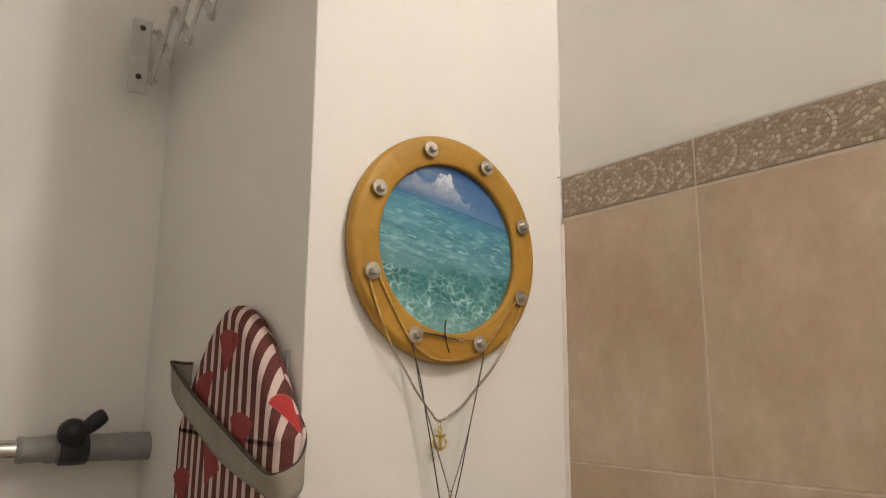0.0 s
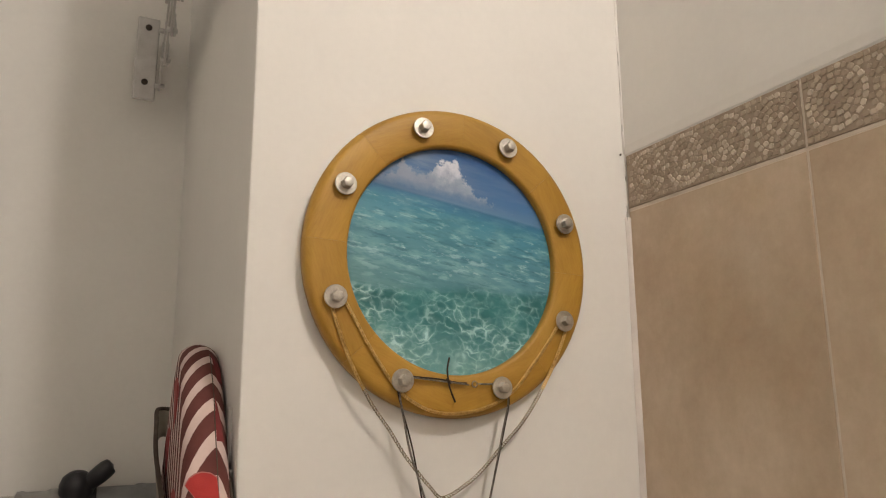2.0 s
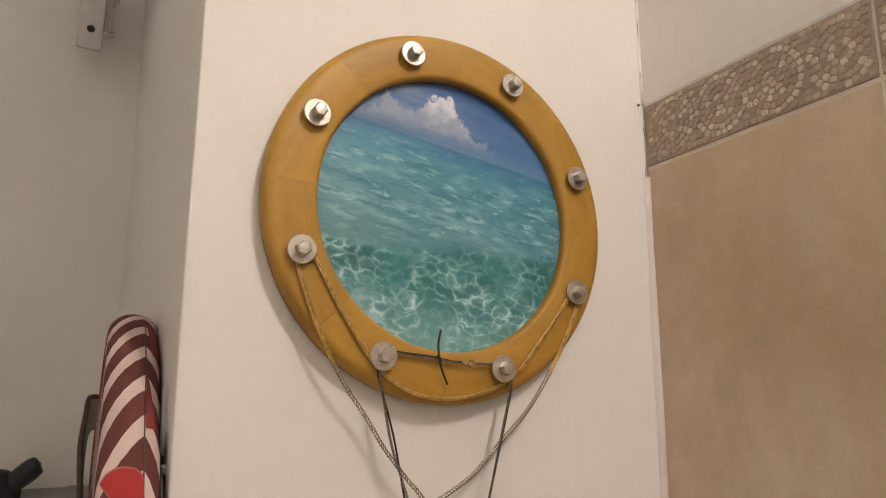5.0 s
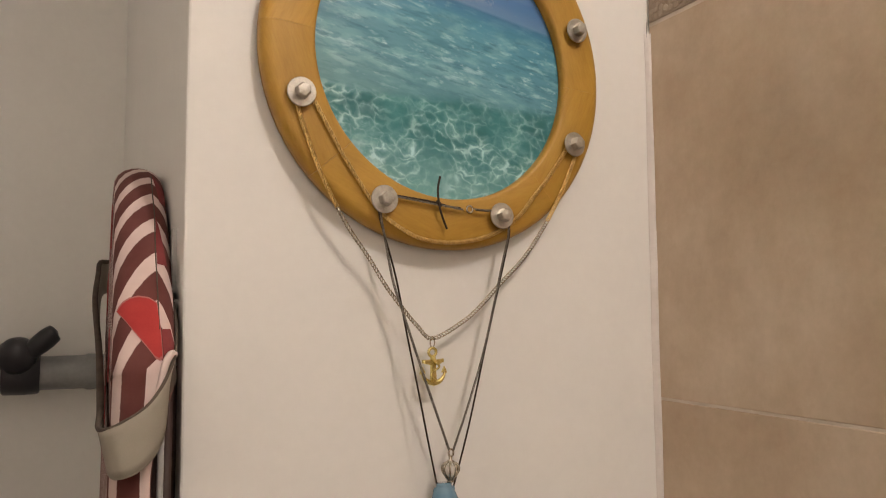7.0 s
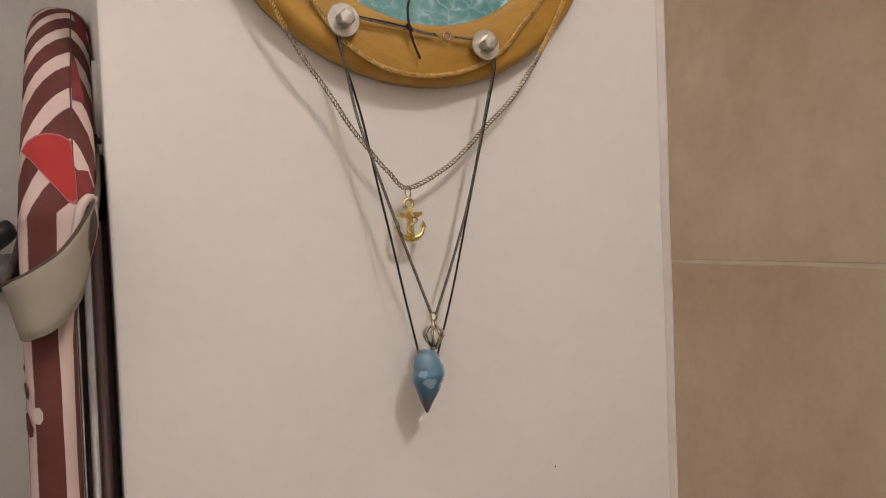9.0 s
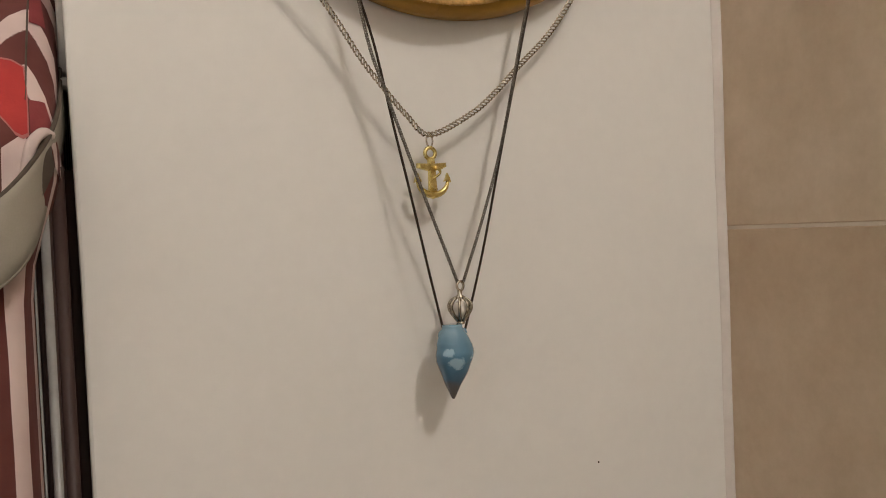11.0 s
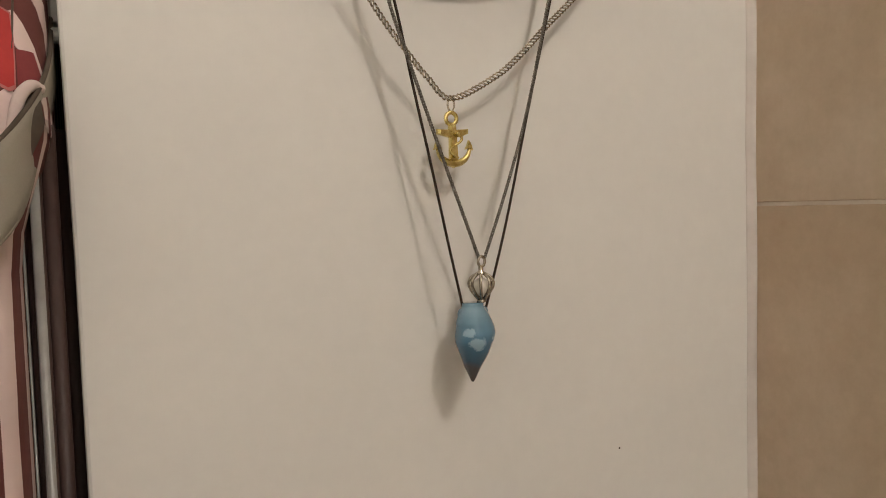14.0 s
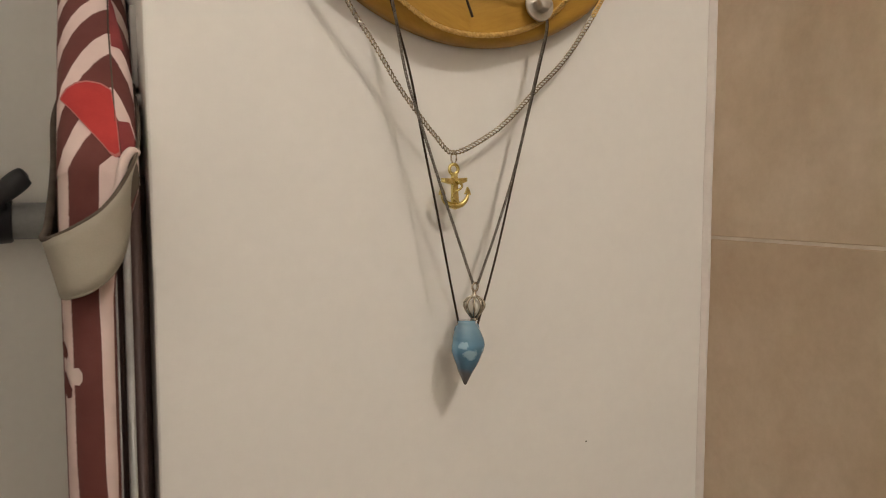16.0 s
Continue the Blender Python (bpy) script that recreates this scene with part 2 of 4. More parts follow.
    for sc, weight in ((92.0, 1.0), (190.0, 0.55)):
        vor = node(t, "ShaderNodeTexVoronoi", Scale=sc)
        vor.feature = "DISTANCE_TO_EDGE"
        t.links.new(mp.outputs[0], vor.inputs["Vector"])
        d = maths(t, "SUBTRACT", vor.outputs["Distance"], maths(t, "MULTIPLY", maths(t, "SUBTRACT", thick, 0.55), 0.62))
        line = ramp(t, d, [(0.0, grey(1.0)), (0.045, grey(0.62)), (0.12, grey(0.24)), (0.30, grey(0.0))])
        web = line if web is None else maths(t, "MAXIMUM", web, maths(t, "MULTIPLY", maths(t, "MULTIPLY", line, weight), ramp(t, bed, [(0.45, grey(0.1)), (0.62, grey(1.0))])))
    patch = ramp(t, noise_at(t, p, 38, 3), [(0.36, grey(0.16)), (0.60, grey(1.0))])
    low = ramp(t, maths(t, "DIVIDE", maths(t, "ADD", v, 0.1), 0.1), [(0.0, grey(1.0)), (0.45, grey(0.85)), (0.72, grey(0.5))])
    shallow = mixed(t, maths(t, "MULTIPLY", maths(t, "MULTIPLY", web, low), patch), shallow, (0.52, 0.76, 0.77))
    milk = ramp(t, maths(t, "ADD", maths(t, "DIVIDE", maths(t, "ADD", v, 0.1), 0.1), maths(t, "MULTIPLY", maths(t, "SUBTRACT", bed, 0.5), 0.9)), [(0.05, grey(0.45)), (0.38, grey(0.0))])
    shallow = mixed(t, milk, shallow, (0.26, 0.50, 0.50))
    rim = maths(t, "ADD", maths(t, "SUBTRACT", v, maths(t, "MULTIPLY", u, 0.167)), 0.026)
    rim = maths(t, "ADD", rim, maths(t, "MULTIPLY", maths(t, "SUBTRACT", band, 0.5), 0.022))
    water = mixed(t, ramp(t, maths(t, "ADD", maths(t, "DIVIDE", rim, 0.02), 0.5), [(0.22, grey(0.0)), (0.62, grey(1.0))]), shallow, water)
    # sky with one tall cumulus, a small puff beside it and a grey bank low down
    hgt = maths(t, "SUBTRACT", v, 0.0492)
    sky = ramp(t, maths(t, "DIVIDE", hgt, 0.045), [(0.0, (0.115, 0.23, 0.40)), (0.25, (0.070, 0.175, 0.36)), (1.0, (0.030, 0.10, 0.27))])
    bank = ramp(t, noise_at(t, p, 22, 4, 0.6, stretch=(0.6, 1.0, 3.2)), [(0.42, grey(0.0)), (0.62, grey(0.75))])
    leftward = ramp(t, maths(t, "DIVIDE", maths(t, "ADD", u, 0.1), 0.15), [(0.25, grey(1.0)), (0.55, grey(0.35)), (0.9, grey(0.2))])
    sky = mixed(t, maths(t, "MULTIPLY", bank, leftward), sky, (0.25, 0.32, 0.43))
    under = ramp(t, maths(t, "DIVIDE", hgt, 0.02), [(0.05, grey(0.9)), (0.5, grey(0.5)), (0.8, grey(0.0))])
    sky = mixed(t, maths(t, "MULTIPLY", under, leftward), sky, (0.075, 0.145, 0.26))
    tops = ramp(t, maths(t, "DIVIDE", maths(t, "ADD", u, 0.093), 0.15), [(0.05, grey(0.10)), (0.18, grey(0.30)), (0.21, grey(0.58)), (0.25, grey(0.50)), (0.31, grey(0.44)), (0.40, grey(0.46)), (0.44, grey(0.70)), (0.49, grey(0.82)), (0.56, grey(0.78)), (0.60, grey(0.60)), (0.65, grey(0.44)), (0.74, grey(0.28)), (0.83, grey(0.20)), (0.90, grey(0.0))])
    puff = noise_at(t, p, 120, 4, 0.62)
    high = maths(t, "ADD", maths(t, "MULTIPLY", tops, 0.05), maths(t, "MULTIPLY", maths(t, "SUBTRACT", puff, 0.5), 0.034))
    cover = ramp(t, maths(t, "DIVIDE", maths(t, "SUBTRACT", high, hgt), 0.006), [(0.0, grey(0.0)), (0.7, grey(1.0))])
    base = ramp(t, maths(t, "ADD", maths(t, "DIVIDE", hgt, 0.02), maths(t, "MULTIPLY", maths(t, "SUBTRACT", puff, 0.5), 0.5)), [(0.16, grey(0.0)), (0.60, grey(1.0))])
    lit = maths(t, "ADD", maths(t, "DIVIDE", hgt, 0.034), maths(t, "MULTIPLY", maths(t, "SUBTRACT", noise_at(t, p, 140, 3), 0.5), 0.9))
    cloud = ramp(t, lit, [(0.18, (0.20, 0.27, 0.39)), (0.62, (0.34, 0.39, 0.49)), (1.15, (0.66, 0.68, 0.74))])
    dull = ramp(t, maths(t, "DIVIDE", maths(t, "ADD", u, 0.093), 0.15), [(0.10, grey(0.85)), (0.36, grey(0.62)), (0.46, grey(0.0))])
    cloud = mixed(t, dull, cloud, (0.24, 0.29, 0.39))
    sky = mixed(t, maths(t, "MULTIPLY", cover, base), sky, cloud)
    t.links.new(mixed(t, ramp(t, maths(t, "ADD", maths(t, "DIVIDE", hgt, 0.004), 0.5), [(0.25, grey(0.0)), (0.75, grey(1.0))]), water, sky), b.inputs["Base Color"])
    return m


M_SEA = sea_material()


def shell_material():
    m, t, b = material("blue_glaze", (0.1, 0.3, 0.45), 0.07, spec=0.6, coat=0.6)
    co = place_of(t)
    sep = t.nodes.new("ShaderNodeSeparateXYZ")
    t.links.new(co, sep.inputs[0])
    wob = noise_at(t, co, 140, 3)
    h = maths(t, "DIVIDE", sep.outputs[2], 0.036)
    h = maths(t, "ADD", h, maths(t, "MULTIPLY", sep.outputs[0], 7.0))
    h = maths(t, "ADD", h, maths(t, "MULTIPLY", maths(t, "SUBTRACT", wob, 0.5), 0.12))
    col = ramp(t, h, [(0.06, (0.085, 0.075, 0.075)), (0.20, (0.085, 0.095, 0.11)), (0.27, (0.050, 0.115, 0.18)), (0.50, (0.060, 0.165, 0.27)), (0.66, (0.085, 0.195, 0.29)), (0.95, (0.135, 0.245, 0.325))])
    # three pale brush marks on the front and a few on the back
    marks = None
    for x, y, z, r in ((-0.0048, -0.0070, 0.0240, 0.0036), (0.0004, -0.0086, 0.0188, 0.0043), (0.0082, -0.0052, 0.0215, 0.0030), (-0.0024, -0.0056, 0.0112, 0.0014), (0.0040, 0.0080, 0.0190, 0.0036), (-0.0050, 0.0060, 0.0160, 0.0030)):
        off = t.nodes.new("ShaderNodeVectorMath")
        off.operation = "DISTANCE"
        squash = node(t, "ShaderNodeMapping", Scale=(0.85, 1.0, 1.25))
        t.links.new(co, squash.inputs[0])
        t.links.new(squash.outputs[0], off.inputs[0])
        off.inputs[1].default_value = (x * 0.85, y, z * 1.25)
        d = maths(t, "ADD", maths(t, "DIVIDE", off.outputs["Value"], r), maths(t, "MULTIPLY", maths(t, "SUBTRACT", noise_at(t, co, 330, 3), 0.5), 1.6))
        blot = ramp(t, d, [(0.72, (0.8, 0.8, 0.8)), (0.98, (0, 0, 0))])
        marks = blot if marks is None else maths(t, "MAXIMUM", marks, blot)
    col = mixed(t, marks, col, (0.30, 0.46, 0.58))
    t.links.new(col, b.inputs["Base Color"])
    bump(t, b, noise_at(t, co, 160, 2), 0.08, 0.0005)
    return m


M_SHELL = shell_material()


# ---- mesh helpers ----
def mesh_of(name, bm, mat, smooth=True):
    me = bpy.data.meshes.new(name)
    bmesh.ops.recalc_face_normals(bm, faces=bm.faces)
    bm.to_mesh(me)
    bm.free()
    if smooth:
        for p in me.polygons:
            p.use_smooth = True
    me.materials.append(mat)
    return me


def part(name, bm, mat, parent=None, label="", smooth=True):
    ob = new(name, mesh_of(name, bm, mat, smooth))
    if parent:
        ob.parent = parent
    if label:
        ob["label"] = label
    return ob


def soften(ob, width, seg=2, angle=35):
    mod = ob.modifiers.new("bevel", "BEVEL")
    mod.width, mod.segments, mod.limit_method, mod.angle_limit = width, seg, "ANGLE", radians(angle)
    return ob


def box(bm, x0, x1, y0, y1, z0, z1):
    v = [bm.verts.new(p) for p in ((x0, y0, z0), (x1, y0, z0), (x1, y1, z0), (x0, y1, z0), (x0, y0, z1), (x1, y0, z1), (x1, y1, z1), (x0, y1, z1))]
    for q in ((0, 1, 2, 3), (4, 5, 6, 7), (0, 1, 5, 4), (1, 2, 6, 5), (2, 3, 7, 6), (3, 0, 4, 7)):
        bm.faces.new([v[i] for i in q])
    return bm


def prism(bm, outline, lift):
    """Closed outline of points, pushed along lift into a solid."""
    a = [bm.verts.new(p) for p in outline]
    b = [bm.verts.new(Vector(p) + Vector(lift)) for p in outline]
    bm.faces.new(a)
    bm.faces.new(b[::-1])
    for i in range(len(a)):
        j = (i + 1) % len(a)
        bm.faces.new((a[i], a[j], b[j], b[i]))
    return bm


def lathe(bm, profile, axis="Z", n=24, m=Matrix()):
    """profile of (radius, height), turned about an axis and set by m."""
    rings = []
    for r, h in profile:
        ring = []
        for k in range(n):
            a = 2 * math.pi * k / n
            p = Vector((r * math.cos(a), r * math.sin(a), h))
            if axis == "Y":
                p = Vector((p.x, p.z, p.y))
            if axis == "X":
                p = Vector((p.z, p.x, p.y))
            ring.append(bm.verts.new(m @ p))
        rings.append(ring)
    for a, b in zip(rings, rings[1:]):
        for k in range(n):
            bm.faces.new((a[k], a[(k + 1) % n], b[(k + 1) % n], b[k]))
    for cap in (bm.faces.new(rings[0][::-1]), bm.faces.new(rings[-1])):
        for e in cap.edges:
            e.smooth = False
    return bm


def smooth_path(points, per=6, closed=False):
    """Catmull-Rom through the points."""
    pts = [Vector(p) for p in points]
    n = len(pts)
    out = []
    for i in range(n if closed else n - 1):
        if closed:
            p0, p1, p2, p3 = (pts[(i + k) % n] for k in (-1, 0, 1, 2))
        else:
            p1, p2 = pts[i], pts[i + 1]
            p0 = pts[i - 1] if i else p1 * 2 - p2
            p3 = pts[i + 2] if i + 2 < n else p2 * 2 - p1
        for k in range(per):
            s = k / per
            out.append(0.5 * (2 * p1 + (p2 - p0) * s + (2 * p0 - 5 * p1 + 4 * p2 - p3) * s * s + (3 * p1 - p0 - 3 * p2 + p3) * s ** 3))
    if not closed:
        out.append(pts[-1])
    return out


def tube(bm, pts, r, n=8, closed=False):
    pts = [Vector(p) for p in pts]
    rings, side = [], None
    for i, p in enumerate(pts):
        if closed:
            d = (pts[(i + 1) % len(pts)] - pts[i - 1]).normalized()
        else:
            d = (pts[min(i + 1, len(pts) - 1)] - pts[max(i - 1, 0)]).normalized()
        if side is None:
            side = d.cross(Vector((0.31, 0.9, 0.2))).normalized()
        side = (side - d * side.dot(d)).normalized()
        up = d.cross(side)
        rr = r(i / max(1, len(pts) - 1)) if callable(r) else r
        rings.append([bm.verts.new(p + rr * (math.cos(2 * math.pi * k / n) * side + math.sin(2 * math.pi * k / n) * up)) for k in range(n)])
    pairs = list(zip(rings, rings[1:]))
    if closed:
        pairs.append((rings[-1], rings[0]))
    for a, b in pairs:
        for k in range(n):
            bm.faces.new((a[k], a[(k + 1) % n], b[(k + 1) % n], b[k]))
    if not closed:
        bm.faces.new(rings[0][::-1])
        bm.faces.new(rings[-1])
    return bm


def spaced(pts, step):
    """Points at even steps along a line, with the way at each."""
    out, left = [], 0.0
    for a, b in zip(pts, pts[1:]):
        d = b - a
        length = d.length
        while left < length:
            out.append((a + d * (left / length), d.normalized()))
            left += step
        left -= length
    return out


def linked_chain(bm, pts, pitch, ring, wire, seg=10, cross=5, twist=22):
    """Curb chain: flat oval links, each turned the same way so that it lies over the one before."""
    for i, (p, d) in enumerate(spaced(pts, pitch)):
        front = Vector((0, -1, 0))
        side = d.cross(front).normalized()
        front = side.cross(d).normalized()
        a = radians(twist + (5 if i % 2 else -5))
        s2 = side * math.cos(a) + front * math.sin(a)
        d2 = (d + 0.42 * side - 0.10 * front).normalized()
        loop = [p + d2 * (ring * 1.30 * math.cos(q)) + s2 * (ring * 0.92 * math.sin(q)) for q in (2 * math.pi * k / seg for k in range(seg))]
        tube(bm, loop, wire, cross, True)
    return bm


# ---- the room ----
WX, TX, EDGE_Y = -0.1200, 0.252, -0.0065        # pillar's outer corner, face of the tiled wall
BACK, FRONT, LEFT, TOP = 0.535, -1.9, -0.66, 2.48


def face_y(x):
    """Front of the pillar, which is not quite square to the tiles."""
    return EDGE_Y - 0.0165 * (x - WX)


def room():
    bm = box(bmesh.new(), LEFT - 0.1, TX + 0.16, FRONT - 0.1, BACK + 0.6, -0.1, 0.0)
    tagged(part("floor", bm, M_FLOOR, smooth=False), "beige tiled bathroom floor", "floor", kind="structure")
    bm = box(bmesh.new(), LEFT - 0.1, TX + 0.16, FRONT - 0.1, BACK + 0.6, TOP, TOP + 0.1)
    tagged(part("ceiling", bm, M_CEIL, smooth=False), "plain white painted ceiling", "ceiling", kind="structure")
    # pillar, with a corner that leans out a little towards the top
    bm = bmesh.new()
    rows = []
    for k in range(25):
        z = TOP * k / 24
        lean = -0.020 * max(0.0, z - 1.62) - 0.0012 * math.sin(z * 5.1) - 0.0008 * math.sin(z * 13)
        x = WX + lean
        r = 0.0016
        rows.append([bm.verts.new(q) for q in ((x, BACK, z), (x, EDGE_Y + r, z), (x + 0.3 * r, EDGE_Y + 0.3 * r, z), (x + r, EDGE_Y, z), (TX + 0.012, face_y(TX + 0.012), z), (TX + 0.012, BACK, z))])
    for a, b in zip(rows, rows[1:]):
        for k in range(6):
            bm.faces.new((a[k], a[(k + 1) % 6], b[(k + 1) % 6], b[k]))
    bm.faces.new(rows[0])
    bm.faces.new(rows[-1][::-1])
    tagged(part("wall_pillar", bm, M_PAINT, smooth=False), "off-white painted wall pillar", "wall", kind="structure")
    bm = box(bmesh.new(), LEFT - 0.1, TX + 0.16, BACK, BACK + 0.12, 0, TOP)
    tagged(part("wall_back", bm, M_PLASTER, smooth=False), "off-white plaster wall of a recess", "wall", kind="structure")
    # unseen left and rear walls, added to close the room and bounce light
    bm = box(bmesh.new(), LEFT - 0.1, LEFT, FRONT, BACK, 0, TOP)
    tagged(part("wall_left", bm, M_CEIL, smooth=False), "unseen plain white wall that bounces light", "wall", kind="structure")
    bm = box(bmesh.new(), LEFT - 0.1, TX + 0.16, FRONT - 0.1, FRONT, 0, TOP)
    tagged(part("wall_rear", bm, M_CEIL, smooth=False), "unseen plain white wall that bounces light", "wall", kind="structure")
    bm = box(bmesh.new(), TX + 0.009, TX + 0.16, FRONT, 0.3, 0, TOP)
    tagged(part("wall_right", bm, M_PAINT, smooth=False), "off-white wall above beige tiles", "wall", kind="structure")
    bm = bmesh.new()
    ys = [face_y(TX) - 0.0005 + (FRONT - face_y(TX)) * (k / 120) ** 1.3 for k in range(121)]
    rows = []
    for y in ys:
        w = 0.0009 * noise.noise((y * 60, 0, 0)) + 0.0006 * noise.noise((y * 170, 5, 0))
        rows.append([bm.verts.new(q) for q in ((TX + 0.0095, y, 1.7284 + w), (TX + 0.0008, y, 1.7286 + w), (TX - 0.0003, y, 1.7310 + w), (TX - 0.0008, y, 1.7400), (TX - 0.0010, y, TOP), (TX + 0.0095, y, TOP))])
    for a, b in zip(rows, rows[1:]):
        for k in range(6):
            bm.faces.new((a[k], a[(k + 1) % 6], b[(k + 1) % 6], b[k]))
    bm.faces.new(rows[0])
    bm.faces.new(rows[-1][::-1])
    tagged(part("wall_right_plaster", bm, M_PAINT, smooth=False), "off-white plaster above the tile border", "wall", kind="structure")
    # mortar bed behind the tiles, and the caulked corner
    bm = box(bmesh.new(), TX + 0.0010, TX + 0.009, FRONT, -0.0135, 0, 1.7285)
    bed = part("trim_grout", bm, M_GROUT, smooth=False)
    tagged(bed, "pale grout between the wall tiles", "grout", kind="structure")
    y0 = face_y(TX)
    bead, rows = bmesh.new(), []
    for k in range(111):
        z = 1.664 * k / 110
        w = 0.0056 + 0.0012 * noise.noise((0, 0, z * 9)) + 0.0006 * noise.noise((3, 0, z * 34))
        d = 0.0036 + 0.0005 * noise.noise((5, 0, z * 14))
        rows.append([bead.verts.new(q) for q in ((TX - w, face_y(TX - w) + 0.0002, z), (TX - 0.62 * w, face_y(TX - w) - 0.0004, z), (TX - 0.0022, y0 - 0.55 * d, z), (TX + 0.0001, y0 - d, z), (TX + 0.004, y0 + 0.002, z))])
    for a, b in zip(rows, rows[1:]):
        for k in range(5):
            bead.faces.new((a[k], a[(k + 1) % 5], b[(k + 1) % 5], b[k]))
    bead.faces.new(rows[0][::-1])
    bead.faces.new(rows[-1])
    tagged(part("trim_caulk", bead, M_CAULK), "white caulk bead in the corner beside the tiles", "caulk", kind="structure")
    rng = random.Random(9)
    z = 1.66
    while z < 1.86:
        step = rng.uniform(0.008, 0.026)
        line = [(TX - 0.0026 + 0.0008 * noise.noise((0, 7, q * 12)) + 0.0007 * noise.noise((3, 1, q * 160)), y0 - 0.0013, q) for q in [z + step * k / 12 for k in range(13)]]
        tagged(part("wall_crack", tube(bmesh.new(), line, lambda s: 0.00026 * math.sin(math.pi * min(0.98, max(0.02, s))), 5), M_SCREW), "fine dark crack in the plaster corner", "crack", kind="structure")
        z += step + rng.uniform(0.008, 0.05)
    pts = [(TX - 0.0010 + 0.0012 * noise.noise((0, 7, z * 12)), y0 + 0.0006, z) for z in [1.7315 + (TOP - 1.7315) * k / 30 for k in range(31)]]
    tagged(part("trim_corner", tube(bmesh.new(), pts, 0.0022, 6), M_PAINT), "painted plaster corner bead", "trim", kind="structure")


room()


# ---- wooden porthole ----
PC = Vector((0.0533, 0.0, 1.6055))
R_IN, R_OUT, R_BOLT = 0.0992, 0.1348, 0.1163
Y_FRONT, Y_BACK, Y_PIC = -0.0245, -0.0105, -0.0165


def porthole():
    root = tagged(new("porthole"), "round yellow wooden porthole with steel bolts framing a seascape", "porthole")
    root.location = PC
    # eight glued segments with rounded outer and inner edges
    prof = [(R_IN + 0.0005, Y_BACK), (R_IN, Y_FRONT + 0.003), (R_IN + 0.0008, Y_FRONT + 0.0008), (R_IN + 0.003, Y_FRONT), (R_OUT - 0.0072, Y_FRONT), (R_OUT - 0.0044, Y_FRONT + 0.0006), (R_OUT - 0.0021, Y_FRONT + 0.0022), (R_OUT - 0.0006, Y_FRONT + 0.0048), (R_OUT, Y_FRONT + 0.0080), (R_OUT - 0.0004, Y_BACK)]
    seg = bmesh.new()
    half, gap = radians(22.5 - 0.035), 0.0
    rings = []
    for k in range(13):
        a = -half + 2 * half * k / 12
        ring = []
        for r, y in prof:
            x, z = r * math.cos(a), r * math.sin(a)
            ring.append(seg.verts.new((x - gap, y, z)))
        rings.append(ring)
    n = len(prof)
    for a, b in zip(rings, rings[1:]):
        for k in range(n):
            seg.faces.new((a[k], a[(k + 1) % n], b[(k + 1) % n], b[k]))
    seg.faces.new(rings[0][::-1])
    seg.faces.new(rings[-1])
    for ring in (rings[0], rings[-1]):
        for k in range(n):
            seg.edges.get((ring[k], ring[(k + 1) % n])).smooth = False
    me = mesh_of("wood_segment", seg, M_WOOD, False)
    for p in me.polygons:
        p.use_smooth = len(p.vertices) == 4
    for k in range(8):
        ob = new("wood_segment", me)
        ob.parent = root
        ob.matrix_basis = pose(0, 0, 0, 0, -(64.5 - 45 * k), 0)
    # unseen backing, added to carry the rim and stop light leaking behind it
    back = lathe(bmesh.new(), [(R_OUT - 0.013, Y_BACK + 0.0006), (R_OUT - 0.013, 0.004)], "Y", 64)
    part("backing_board", back, M_WOOD, root, "unseen wooden backing added against the wall", False)
    disc = lathe(bmesh.new(), [(R_IN + 0.0004, Y_PIC + 0.003), (R_IN + 0.0004, Y_PIC)], "Y", 72)
    part("picture", disc, M_SEA, root, "glossy print of a turquoise sea under clouds", False)
    # bolts: shank, flat washer, collar and round-edged head
    wash = bmesh.new()
    lathe(wash, [(0.0045, 0.0), (0.0089, 0.0), (0.0094, 0.0004), (0.0094, 0.0012), (0.0090, 0.0016), (0.0045, 0.0016)], "Y", 28, Matrix.Scale(-1, 4, (0, 1, 0)))
    me_w = mesh_of("washer", wash, M_BOLT, False)
    head = bmesh.new()
    lathe(head, [(0.0049, 0.0), (0.0049, 0.0058), (0.0046, 0.0066), (0.0039, 0.0071), (0.0010, 0.0073)], "Y", 6, Matrix.Scale(-1, 4, (0, 1, 0)))
    me_h = mesh_of("head", head, M_BOLT, False)
    sh = lathe(bmesh.new(), [(0.0036, 0.0), (0.0036, 0.0075)], "Y", 14, Matrix.Scale(-1, 4, (0, 1, 0)))
    me_s = mesh_of("bolt", sh, M_BOLT)
    rng = random.Random(4)
    for a in (107.4, 64.7, 20.2, -25.8, -70.7, -117.0, -160.3, 153.1):
        b = new("bolt", me_s)
        b.parent = root
        tip = pose(0, 0, 0, rng.uniform(-4, 4), rng.uniform(0, 90), rng.uniform(-4, 4))
        b.matrix_basis = pose(R_BOLT * math.cos(radians(a)), Y_FRONT + 0.002, R_BOLT * math.sin(radians(a))) @ tip
        for nm, me2, off in (("washer", me_w, -0.0055), ("bolt_head", me_h, -0.0066)):
            o = new(nm, me2)
            o.parent = b
            o.matrix_basis = pose(0, off, 0)
            o["label"] = "flat steel washer" if nm == "washer" else "round steel bolt head"
    return root


porthole()

# ---- necklaces hung over the bolts ----
YC, Y_CHAIN = -0.0268, -0.0215


